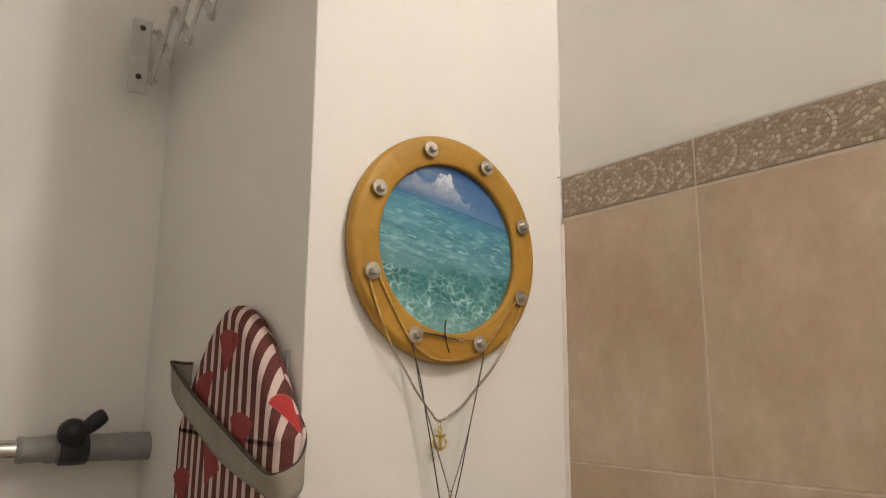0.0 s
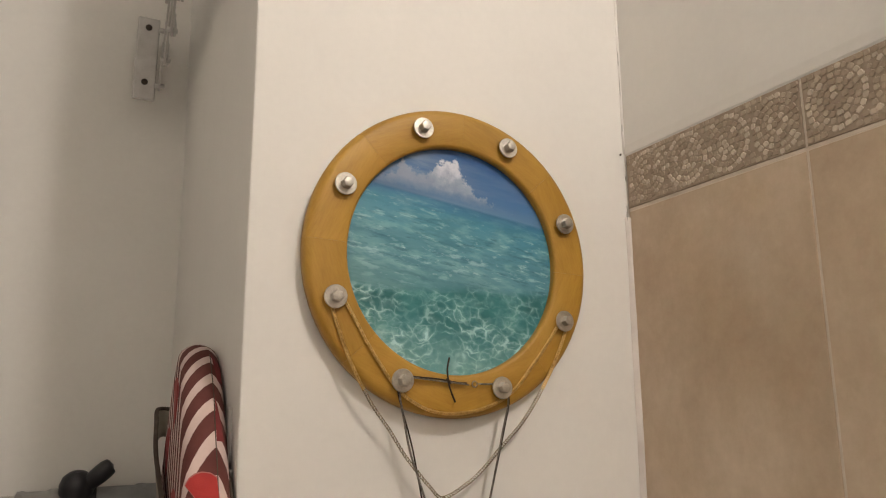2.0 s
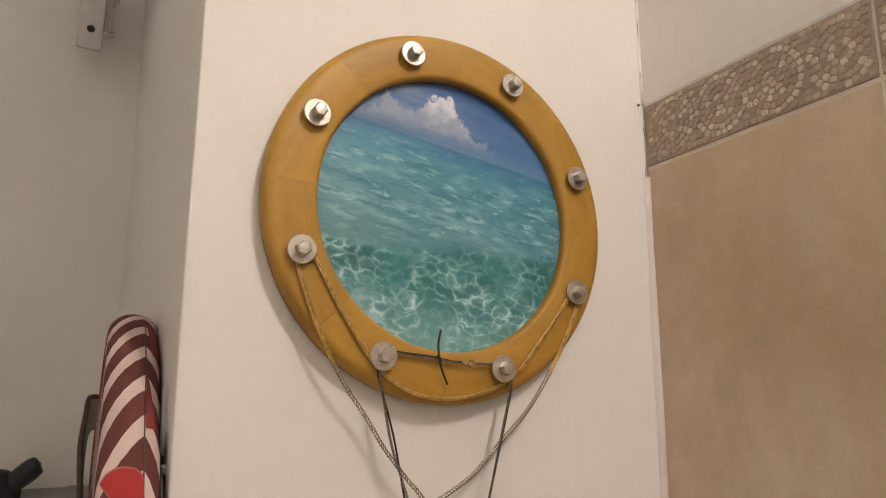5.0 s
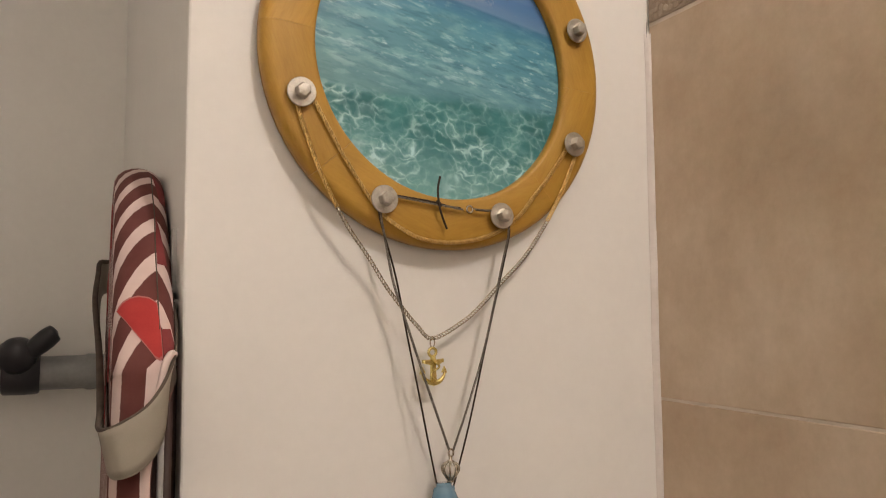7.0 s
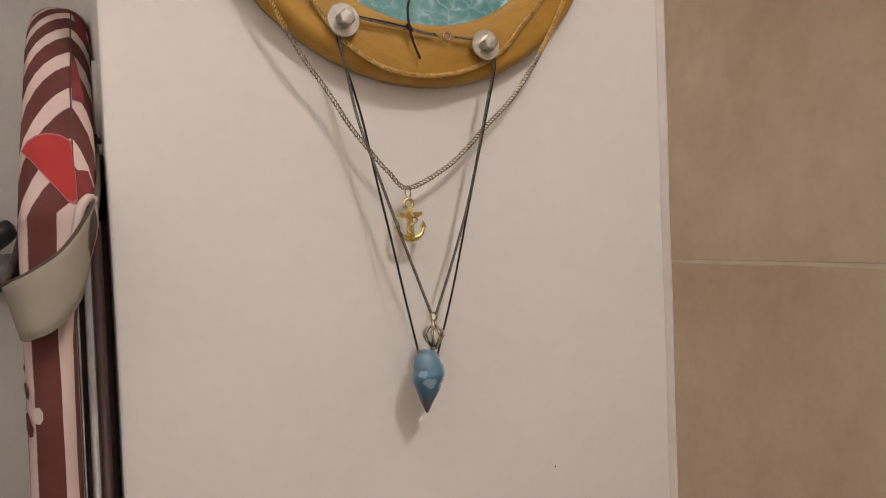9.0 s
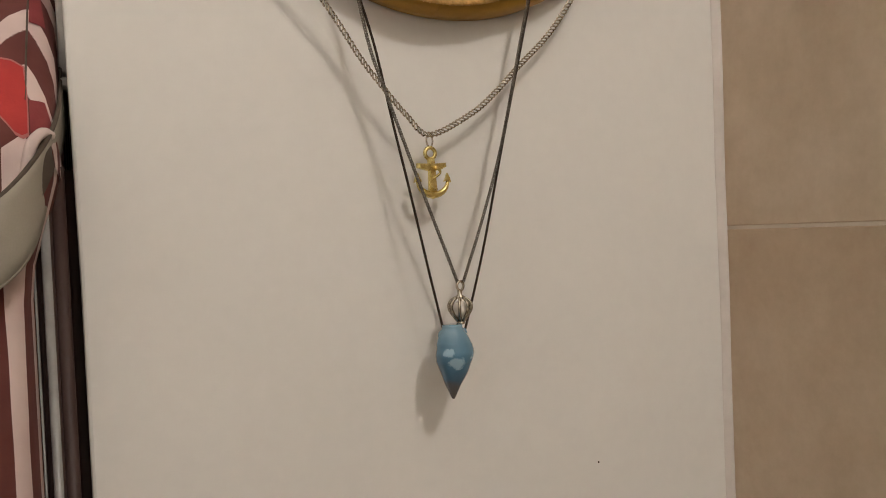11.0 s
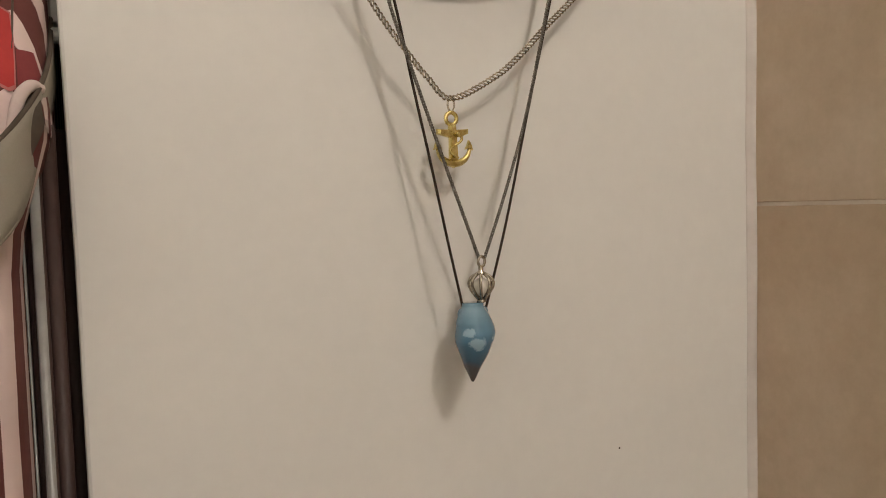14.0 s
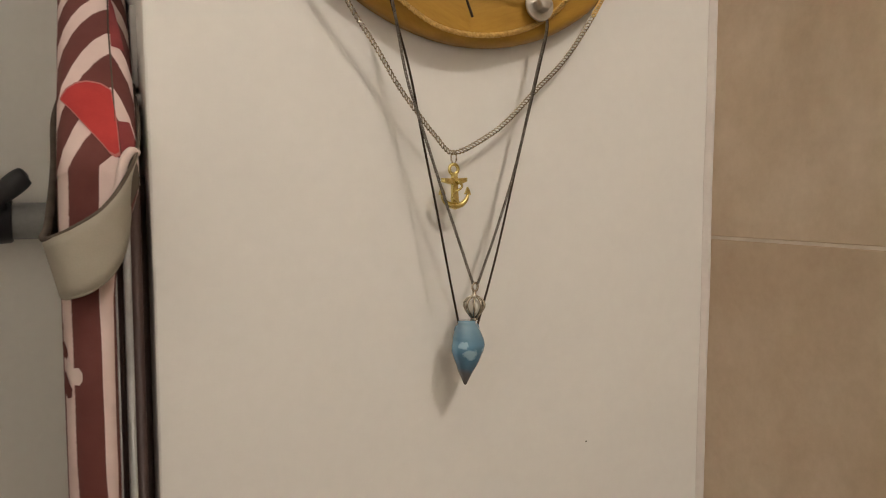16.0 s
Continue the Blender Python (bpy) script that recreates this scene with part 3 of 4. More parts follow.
def curb_necklace():
    root = tagged(new("anchor_necklace"), "silver curb chain with a gilt anchor looped over porthole bolts", "necklace")
    y1 = -0.0262
    outer = [(-0.059, y1, 1.565), (-0.0575, y1, 1.555), (-0.050, y1, 1.534), (-0.041, y1, 1.513), (-0.025, y1, 1.483), (-0.009, YC, 1.4605), (0.003, YC, 1.4425), (0.0145, YC, 1.4285), (0.0255, YC, 1.4165), (0.0375, YC, 1.4075), (0.061, YC, 1.4185), (0.076, YC, 1.4300), (0.091, YC, 1.4445), (0.111, YC, 1.4630), (0.128, YC, 1.4860), (0.143, y1, 1.511), (0.153, y1, 1.530), (0.160, y1, 1.546), (0.1615, y1, 1.554)]
    # below the rim the chain slips off its rounded edge and hangs behind the cords
    def settle(x, z):
        f = max(0.0, min(1.0, (1.500 - z) / 0.030))
        return (x + f * (0.0145 * (x + 0.13) - 0.0006), y1 + f * (Y_CHAIN - y1), z + f * (0.0145 * (z - 1.38) + 0.0018))

    outer = [settle(x, z) for x, _, z in outer]
    line = smooth_path(outer, 8)
    hung = [p for p in line if p.z < 1.4985]
    part("chain", linked_chain(bmesh.new(), hung, 0.00225, 0.00126, 0.00043), M_SILVER, root, "hanging strand of silver curb chain")
    # strands on the rim are coloured gold for the wood they mirror
    middle = len(line) // 2
    for run in (line[:middle], line[middle:]):
        part("upper_chain", linked_chain(bmesh.new(), [p for p in run if p.z >= 1.4945], 0.0018, 0.00120, 0.00048), M_WOODTINT, root, "end of the silver chain on the rim, tinted gold by the wood")
    inner = [(-0.0505, y1, 1.566), (-0.0465, y1, 1.561), (-0.036, y1, 1.543), (-0.025, y1, 1.525), (-0.006, y1, 1.4985), (0.008, y1, 1.4865), (0.029, y1, 1.4770), (0.055, y1, 1.4755), (0.082, y1, 1.4815), (0.105, y1, 1.4945), (0.121, y1, 1.512), (0.135, y1, 1.528), (0.150, y1, 1.548), (0.1535, y1, 1.554)]
    bm = bmesh.new()
    linked_chain(bm, smooth_path(inner, 8), 0.0018, 0.00120, 0.00048)
    part("back_chain", bm, M_WOODTINT, root, "shorter silver strand on the wooden rim, tinted gold by it")
    for x, z in ((-0.0548, 1.5655), (0.1575, 1.5545)):
        loop = [(x + 0.0047 * math.cos(q), y1, z + 0.0047 * math.sin(q)) for q in (math.pi * k / 10 for k in range(11))]
        part("chain_loop", linked_chain(bmesh.new(), [Vector(p) for p in loop], 0.0024, 0.0014, 0.00046), M_WOODTINT, root)
    ring = [(0.0390 + 0.0017 * math.cos(q), Y_CHAIN, 1.4069 + 0.0033 * math.sin(q)) for q in (2 * math.pi * k / 16 for k in range(16))]
    part("jump_ring", tube(bmesh.new(), ring, 0.00045, 6, True), M_SILVER, root)
    # anchor: eye, flat stock, shank, crescent with a pointed foot and barbed flukes, a turn of rope
    cx, y = 0.0396, Y_CHAIN
    bm = bmesh.new()
    eye = [(cx - 0.0006 + 0.0028 * math.cos(q), y, 1.4004 + 0.0028 * math.sin(q)) for q in (2 * math.pi * k / 20 for k in range(20))]
    tube(bm, eye, 0.0010, 8, True)
    part("anchor_eye", bm, M_GOLD, root)

    def relief(outline, depth, lip):
        """A cast plate with eased edges, raised towards the room."""
        b = bmesh.new()
        mx, mz = sum(p[0] for p in outline) / len(outline), sum(p[1] for p in outline) / len(outline)
        levels = []
        for f, yy in ((1.0, 0.5 * depth), (1.0, -0.2 * depth), (1.0 - lip, -0.5 * depth)):
            levels.append([b.verts.new((cx + mx + f * (px - mx), y + yy, mz + f * (pz - mz))) for px, pz in outline])
        for u, v in zip(levels, levels[1:]):
            for k in range(len(outline)):
                b.faces.new((u[k], u[(k + 1) % len(outline)], v[(k + 1) % len(outline)], v[k]))
        b.faces.new(levels[0][::-1])
        b.faces.new(levels[-1])
        return b

    stock = [(-0.0080, 1.3954), (-0.0080, 1.3931), (-0.0048, 1.3923), (-0.0018, 1.3916), (0.0020, 1.3916), (0.0050, 1.3923), (0.0080, 1.3936), (0.0080, 1.3958), (0.0, 1.3952)]
    part("anchor_stock", relief(stock, 0.0026, 0.16), M_GOLD, root, "", False)
    part("anchor_shank", relief([(-0.0017, 1.3982), (-0.0015, 1.3900), (-0.0018, 1.3802), (0.0024, 1.3802), (0.0019, 1.3900), (0.0015, 1.3982)], 0.0030, 0.22), M_GOLD, root, "", False)
    bm = bmesh.new()
    arc = [(cx + 0.0003 + 0.0084 * math.sin(q), y, 1.3870 - 0.0074 * math.cos(q)) for q in (radians(-86 + 172 * k / 24) for k in range(25))]
    tube(bm, arc, lambda t: 0.0019 - 0.0011 * abs(2 * t - 1) ** 1.4, 8)
    part("anchor_arms", bm, M_GOLD, root)
    part("anchor_foot", relief([(-0.0042, 1.3812), (0.0048, 1.3812), (0.0014, 1.3788), (0.0003, 1.3775), (-0.0008, 1.3788)], 0.0030, 0.2), M_GOLD, root, "", False)
    for sgn in (-1, 1):
        tip = 0.0003 + sgn * 0.0086
        fluke = [(tip - sgn * 0.0024, 1.3862), (tip - sgn * 0.0002, 1.3868), (tip + sgn * 0.0016, 1.3858), (tip + sgn * 0.0008, 1.3886), (tip - sgn * 0.0004, 1.3906), (tip - sgn * 0.0012, 1.3884)]
        part("anchor_fluke", relief(fluke, 0.0022, 0.25), M_GOLD, root, "", False)
    rope = [(cx + 0.0003 + 0.0031 * math.sin(q), y - 0.0022 * abs(math.cos(q * 0.5)) - 0.0010, 1.3935 - 0.0115 * q / 6.5) for q in (6.5 * k / 40 for k in range(41))]
    part("anchor_rope", tube(bmesh.new(), rope, 0.0007, 6), M_GOLD, root)


def cord_necklace():
    root = tagged(new("shell_necklace"), "black cord with a blue glazed shell pendant hung on two bolts", "necklace")
    y = YC - 0.0006
    left = [(-0.0043, y, 1.503), (-0.0032, y, 1.494), (-0.001, y, 1.484), (0.009, y, 1.4510), (0.0172, y, 1.4130), (0.0242, y, 1.382), (0.0330, y, 1.341), (0.0392, y, 1.3130), (0.0388, y, 1.3100)]
    right = [(0.0965, y, 1.494), (0.0985, y, 1.484), (0.0930, y, 1.461), (0.0780, y, 1.405), (0.0640, y, 1.351), (0.0518, y, 1.3115), (0.0505, y, 1.3090)]
    over = [(0.004, y, 1.506), (0.010, y, 1.505), (0.033, y, 1.503), (0.050, y, 1.5002), (0.058, y, 1.4998)]
    for nm, p in (("cord", left), ("cord", right), ("tied_cord", over)):
        part(nm, tube(bmesh.new(), smooth_path(p, 6), 0.00064, 8), M_CORD, root)
    tail = [(0.0418, y - 0.001, 1.5205), (0.0395, y - 0.002, 1.511), (0.0405, y - 0.0022, 1.5000), (0.0434, y - 0.001, 1.4925), (0.0475, y, 1.4845)]
    part("cord_end", tube(bmesh.new(), smooth_path(tail, 6), 0.00075, 8), M_CORD, root, "curled loose end of black cord")
    part("knot", tube(bmesh.new(), [(0.0395, y - 0.001, 1.5035), (0.0405, y - 0.0022, 1.5015), (0.0418, y - 0.001, 1.4996)], 0.0012, 8), M_CORD, root)
    # pendant: fat top, slanting shoulder, grey point
    bm = bmesh.new()
    n, rings = 32, []
    steps = 40
    HS = (0, 0.02, 0.10, 0.22, 0.37, 0.52, 0.62, 0.75, 0.85, 0.93, 0.965, 1.0)
    RS = (0.0005, 0.0010, 0.0023, 0.0044, 0.0069, 0.0089, 0.0093, 0.0085, 0.0072, 0.0056, 0.0049, 0.0050)
    OS = (0.0, 0.0, 0.0001, 0.0002, 0.0009, 0.0015, 0.0016, 0.0014, 0.0011, 0.0008, 0.0009, 0.0009)
    for k in range(steps + 1):
        h = k / steps
        r = 1.04 * float(np.interp(h, HS, RS))
        z = 0.0368 * h
        off = 0.0016 + float(np.interp(h, HS, OS))
        ring = []
        for j in range(n):
            a = 2 * math.pi * j / n
            ridge = 1 + 0.03 * math.sin(a - 16 * h + 0.5) * (0.15 < h < 0.75) + 0.03 * max(0.0, math.cos(a - 0.2)) * math.sin(h * math.pi)
            ring.append(bm.verts.new((off + r * ridge * math.cos(a), 0.92 * r * ridge * math.sin(a), z)))
        rings.append(ring)
    for a, b in zip(rings, rings[1:]):
        for j in range(n):
            bm.faces.new((a[j], a[(j + 1) % n], b[(j + 1) % n], b[j]))
    bm.faces.new(rings[0][::-1])
    bm.faces.new(rings[-1])
    body = part("shell_pendant", bm, M_SHELL, root, "glossy blue glazed shell with pale spots and grey point")
    body.location = (0.0404, y - 0.0030, 1.2780)
    for x0, sgn in ((0.0376, -1), (0.0494, 1)):
        lug = [(x0 + sgn * 0.0013 * math.cos(q), y - 0.0020, 1.3096 + 0.0021 * math.sin(q)) for q in (2 * math.pi * k / 16 for k in range(16))]
        part("lug", tube(bmesh.new(), lug, 0.0010, 8, True), M_SHELL, root, "small blue glazed loop")


def cage_necklace():
    root = tagged(new("cage_necklace"), "fine darkened silver chain with a balloon-shaped pearl cage pendant", "necklace")
    y = YC - 0.0014
    left = [(-0.0032, y, 1.503), (-0.002, y, 1.490), (0.0005, y, 1.4780), (0.0062, y, 1.4500), (0.0130, y, 1.430), (0.0295, y, 1.3845), (0.0395, y, 1.3580), (0.0482, y, 1.3350)]
    right = [(0.0952, y, 1.496), (0.0972, y, 1.484), (0.0912, y, 1.460), (0.0770, y, 1.405), (0.0640, y, 1.367), (0.0512, y, 1.3350)]
    for p in (left, right):
        part("chain", linked_chain(bmesh.new(), smooth_path(p, 6), 0.00120, 0.00082, 0.00034, 7, 4, 30), M_OLDSILVER, root)
    top = [(0.070, y, 1.4992), (0.078, y, 1.4990), (0.089, y, 1.4992)]
    part("back_chain", linked_chain(bmesh.new(), smooth_path(top, 6), 0.00125, 0.0008, 0.00036, 7, 4, 42), M_OLDSILVER, root)
    part("back_chain", linked_chain(bmesh.new(), [Vector((0.006, y, 1.5045)), Vector((0.060, y, 1.4985))], 0.00125, 0.0007, 0.00030, 7, 4, 42), M_OLDSILVER, root)
    clasp = [(0.0652 + 0.0024 * math.cos(q), y, 1.4990 + 0.0024 * math.sin(q)) for q in (2 * math.pi * k / 16 for k in range(16))]
    part("clasp", tube(bmesh.new(), clasp, 0.0007, 8, True), M_SILVER, root, "round spring clasp")
    cx, zc = 0.0490, 1.3217
    ring = [(cx + 0.0004 + 0.0018 * math.cos(q), y, 1.3335 + 0.0024 * math.sin(q)) for q in (2 * math.pi * k / 16 for k in range(16))]
    part("bail", tube(bmesh.new(), ring, 0.0007, 8, True), M_SILVER, root)
    cage = part("cage_pendant", lathe(bmesh.new(), [(0.0010, -0.0076), (0.0022, -0.0072), (0.0022, -0.0060), (0.0012, -0.0056)], "Z", 16), M_SILVER, root, "silver balloon cage pendant")
    cage.location = (cx, y, zc)
    for k in range(8):
        a = 2 * math.pi * (k + 0.3) / 8
        rib = []
        for j in range(13):
            h = j / 12
            r = 0.0013 + 0.0045 * math.sin(math.pi * h ** 1.45) ** 0.7
            rib.append((r * math.cos(a), r * math.sin(a), -0.0062 + 0.0126 * h))
        o = part("rib", tube(bmesh.new(), rib, 0.00072, 6), M_SILVER, cage)
    part("cap", lathe(bmesh.new(), [(0.0024, 0.0056), (0.0024, 0.0066), (0.0012, 0.0074), (0.0012, 0.0092)], "Z", 16), M_SILVER, cage)
    pearl = bmesh.new()
    bmesh.ops.create_uvsphere(pearl, u_segments=16, v_segments=10, radius=0.0042)
    part("pearl", pearl, M_PEARL, cage, "pale pearl inside the cage")


curb_necklace()
cord_necklace()
cage_necklace()


# ---- ironing board standing in the recess ----
BX, BY, HALF, RB = -0.1433, 0.121, 0.162, 0.0168   # centre plane, centre line, half width, half thickness
Z_TIP, Z_FULL, Z_LOW = 1.536, 1.398, 0.10
LEAN_IN = 0.035   # the far edge stands nearer to the pillar


def board_half(z):
    s = max(0.0, min(1.0, (Z_TIP - z) / (Z_TIP - Z_FULL)))
    return HALF * s ** 0.62


def board_outline():
    zs = [Z_TIP - (Z_TIP - Z_FULL) * (k / 24) ** 2 for k in range(25)] + [Z_FULL - (Z_FULL - Z_LOW) * (k / 48) ** 1.5 for k in range(1, 49)]
    front = [(BY - board_half(z), z) for z in zs]
    back = [(BY + board_half(z), z) for z in zs]
    return front[::-1] + back[1:]


def board():
    root = tagged(new("ironing_board"), "upright folded ironing board with burgundy striped cover and watermelon print", "ironing board")
    root.matrix_basis = pose(BX + LEAN_IN * HALF, BY, 0, 0, 0, -math.degrees(math.atan(LEAN_IN)))
    out = board_outline()
    n = len(out)
    bm = bmesh.new()
    arcs = 10
    rings = []
    for i, (y, z) in enumerate(out):
        a, b = out[max(0, i - 1)], out[min(n - 1, i + 1)]
        d = Vector((b[0] - a[0], b[1] - a[1])).normalized()
        inn = Vector((d.y, -d.x))                 # towards the board's middle
        ring = []
        for k in range(arcs + 1):
            q = radians(-90 + 180 * k / arcs)
            lump = 0.0016 * math.cos(q) * noise.noise((y * 22, z * 22, k * 0.5))
            depth = (RB + lump) * (1 - math.cos(q) ** 0.75)
            far = 1.0 if q < 0 else 0.3 + 0.7 * max(0.0, min(1.0, (z - 1.350) / 0.04))
            ring.append(bm.verts.new(((RB + lump) * math.sin(q) * far, y + inn.x * depth - BY, z + inn.y * depth)))
        rings.append(ring)
    for a, b in zip(rings, rings[1:]):
        for k in range(arcs):
            bm.faces.new((a[k], a[k + 1], b[k + 1], b[k]))
    m = len(rings) // 2
    for side in (0, arcs):
        for i in range(m):
            j = len(rings) - 1 - i
            if i + 1 < j - 1:
                bm.faces.new((rings[i][side], rings[i + 1][side], rings[j - 1][side], rings[j][side]))
            else:
                bm.faces.new((rings[i][side], rings[i + 1][side], rings[j][side]))
    bm.faces.new([v for v in rings[0]] + [v for v in rings[-1][::-1]])
    part("cover", bm, M_CLOTH, root, "burgundy and off-white striped cotton cover")
    def slice_print(outline, face, tone=None):
        """A wedge of red with a pink rim, laid on the cover; face turns (a, b) into a place."""
        for nm, mat, grow, lift in (("print_rim", tone or M_RIND, 1.07, 0.0002), ("print", tone or M_RED, 1.0, 0.00035)):
            cx = sum(p[0] for p in outline) / len(outline)
            cy = sum(p[1] for p in outline) / len(outline)
            bm2 = bmesh.new()
            pts = []
            m2 = len(outline)
            for i in range(m2):
                a, b = outline[i], outline[(i + 1) % m2]
                for q in range(6):
                    s = q / 6
                    pts.append((cx + grow * (a[0] + (b[0] - a[0]) * s - cx), cy + grow * (a[1] + (b[1] - a[1]) * s - cy)))
            levels = []
            for f in (1.0, 0.66, 0.33):
                levels.append([bm2.verts.new(face(cx + f * (x - cx), cy + f * (z - cy), lift)) for x, z in pts])
            mid = bm2.verts.new(face(cx, cy, lift))
            for a, b in zip(levels, levels[1:]):
                for i in range(len(pts)):
                    bm2.faces.new((a[i], a[(i + 1) % len(pts)], b[(i + 1) % len(pts)], b[i]))
            for i in range(len(pts)):
                bm2.faces.new((levels[-1][i], levels[-1][(i + 1) % len(pts)], mid))
            part(nm, bm2, mat, root)

    def flat(y, z, lift):
        return (-RB - lift, y - BY, z)

    def edge(q, z, lift):
        """q: degrees round the front edge, -90 on the broad face, 90 on the far one."""
        w = board_half(z)
        slope = (board_half(z - 0.004) - board_half(z + 0.004)) / 0.008
        out_v = Vector((0, -1, slope)).normalized()
        full = RB + 0.0016 * math.cos(radians(q)) * noise.noise(((BY - w) * 22, z * 22, (q + 90) / 18 * 0.5))
        depth = full * (1 - math.cos(radians(q)) ** 0.75)
        p = Vector((full * math.sin(radians(q)) * (1.0 if q < 0 else 0.3 + 0.7 * max(0.0, min(1.0, (z - 1.350) / 0.04))), -w, z)) - out_v * depth
        way = Vector((math.sin(radians(q)), 0, 0)) + out_v * math.cos(radians(q))
        return p + way.normalized() * (lift + 0.0002)

    seam = [edge(24, 1.527 - 0.108 * k / 39, 0.0) for k in range(40)]
    part("seam", tube(bmesh.new(), seam, 0.0004, 6), M_DARKBROWN, root, "stitched seam of the cover")

    def wedge(y, z, s, turn):
        pts = [(-1.75, 0.55), (-1.2, 0.84), (-0.4, 0.98), (0.4, 0.98), (1.2, 0.82), (1.7, 0.55), (0.1, -1.45)]
        c, sn = math.cos(radians(turn)), math.sin(radians(turn))
        return [(y + s * (a * c - b * sn), z + s * (a * sn + b * c)) for a, b in pts]

    # broad-face prints use the dimmed red, as shade in the colour
    for y, z, s, turn in ((0.086, 1.488, 0.021, 6), (0.160, 1.441, 0.022, -14), (0.034, 1.400, 0.021, 4), (0.122, 1.362, 0.020, 24), (0.222, 1.329, 0.022, -6), (0.060, 1.280, 0.021, -20), (0.16, 1.25, 0.021, 10)):
        slice_print(wedge(y + 0.022, z, 0.86 * s, turn), flat, M_DIMRED)
        curl = [flat(y + 0.004 + 0.0022 * math.sin(q * 1.7), z + 0.012 - 0.005 * q, 0.0002) for q in (k * 0.25 for k in range(23))]
        part("print_curl", tube(bmesh.new(), curl, 0.0009, 5), M_DIMRED, root)
    slice_print([(-54, 1.432), (-42, 1.4352), (-28, 1.4366), (-12, 1.4368), (6, 1.4358), (20, 1.4335), (24, 1.424), (27, 1.414), (29, 1.405), (22, 1.4035), (14, 1.4045), (-6, 1.4125), (-34, 1.4240)], edge)
    # prints beyond the seam, in a darker red
    slice_print([(28, 1.526), (60, 1.518), (62, 1.506), (40, 1.505)], edge, M_DARKRED)
    slice_print([(26, 1.490), (35, 1.481), (44, 1.470), (50, 1.460), (27, 1.459)], edge, M_DARKRED)
    slice_print([(30, 1.419), (52, 1.421), (66, 1.414), (60, 1.407), (34, 1.406)], edge, M_DARKRED)
    # dark patch painted for the shaded gap under the fold
    slice_print([(36, 1.404), (64, 1.404), (70, 1.392), (52, 1.378), (34, 1.374)], edge, M_DARKBROWN)
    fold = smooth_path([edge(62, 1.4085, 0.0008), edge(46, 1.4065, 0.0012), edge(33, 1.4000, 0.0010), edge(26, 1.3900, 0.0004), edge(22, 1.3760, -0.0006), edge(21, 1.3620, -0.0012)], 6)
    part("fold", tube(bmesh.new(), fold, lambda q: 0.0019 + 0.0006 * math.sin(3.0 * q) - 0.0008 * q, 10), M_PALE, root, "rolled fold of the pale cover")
    for mark in ([(-74, 1.3215), (-67, 1.3222), (-60, 1.3190), (-58, 1.3160), (-62, 1.3145), (-70, 1.3160)], [(-74, 1.3075), (-66, 1.3085), (-58, 1.3040), (-52, 1.3020), (-54, 1.2985), (-64, 1.2975), (-74, 1.3010)], [(-72, 1.3300), (-68, 1.3302), (-67, 1.3278), (-72, 1.3275)]):
        slice_print(mark, edge, M_STRIPE)
    slice_print([(-58, 1.3165), (-54, 1.3150), (-52, 1.3118), (-46, 1.3110), (-38, 1.3112), (-33, 1.3090), (-33, 1.3060), (-38, 1.3040), (-46, 1.3042), (-52, 1.3062), (-60, 1.3078), (-63, 1.3120)], edge, M_PALE)
    # folded legs between board and pillar
    for x, y, r in ((0.0095, -0.128, 0.0034), (0.0150, -0.121, 0.0030), (0.0192, -0.104, 0.0042), (0.0215, 0.060, 0.0045)):
        part("leg", tube(bmesh.new(), [(x, y, 0.006), (x, y, 0.6), (x, y, 1.395)], r, 12), M_LEG, root, "dark lacquered steel leg tube")
    for x, y, r in ((0.0106, -0.1350, 0.0019), (0.0058, -0.1312, 0.0005)):
        part("leg_rod", tube(bmesh.new(), [(x, y, 0.006), (x, y, 0.7), (x, y, 1.38)], r, 6), M_COLLAR, root, "thin grey steel rod")
    hook = soften(part("hook", box(bmesh.new(), 0.0168, 0.0215, -0.097, -0.088, 1.440, 1.482), M_STEEL, root, "pale plastic catch", False), 0.001)
    part("catch_knob", lathe(bmesh.new(), [(0.0008, -0.0004), (0.0027, 0), (0.0034, 0.002), (0.0030, 0.0042)], "Y", 14, pose(0.0195, -0.108, 1.433)), M_STEEL, root)
    return root


board()


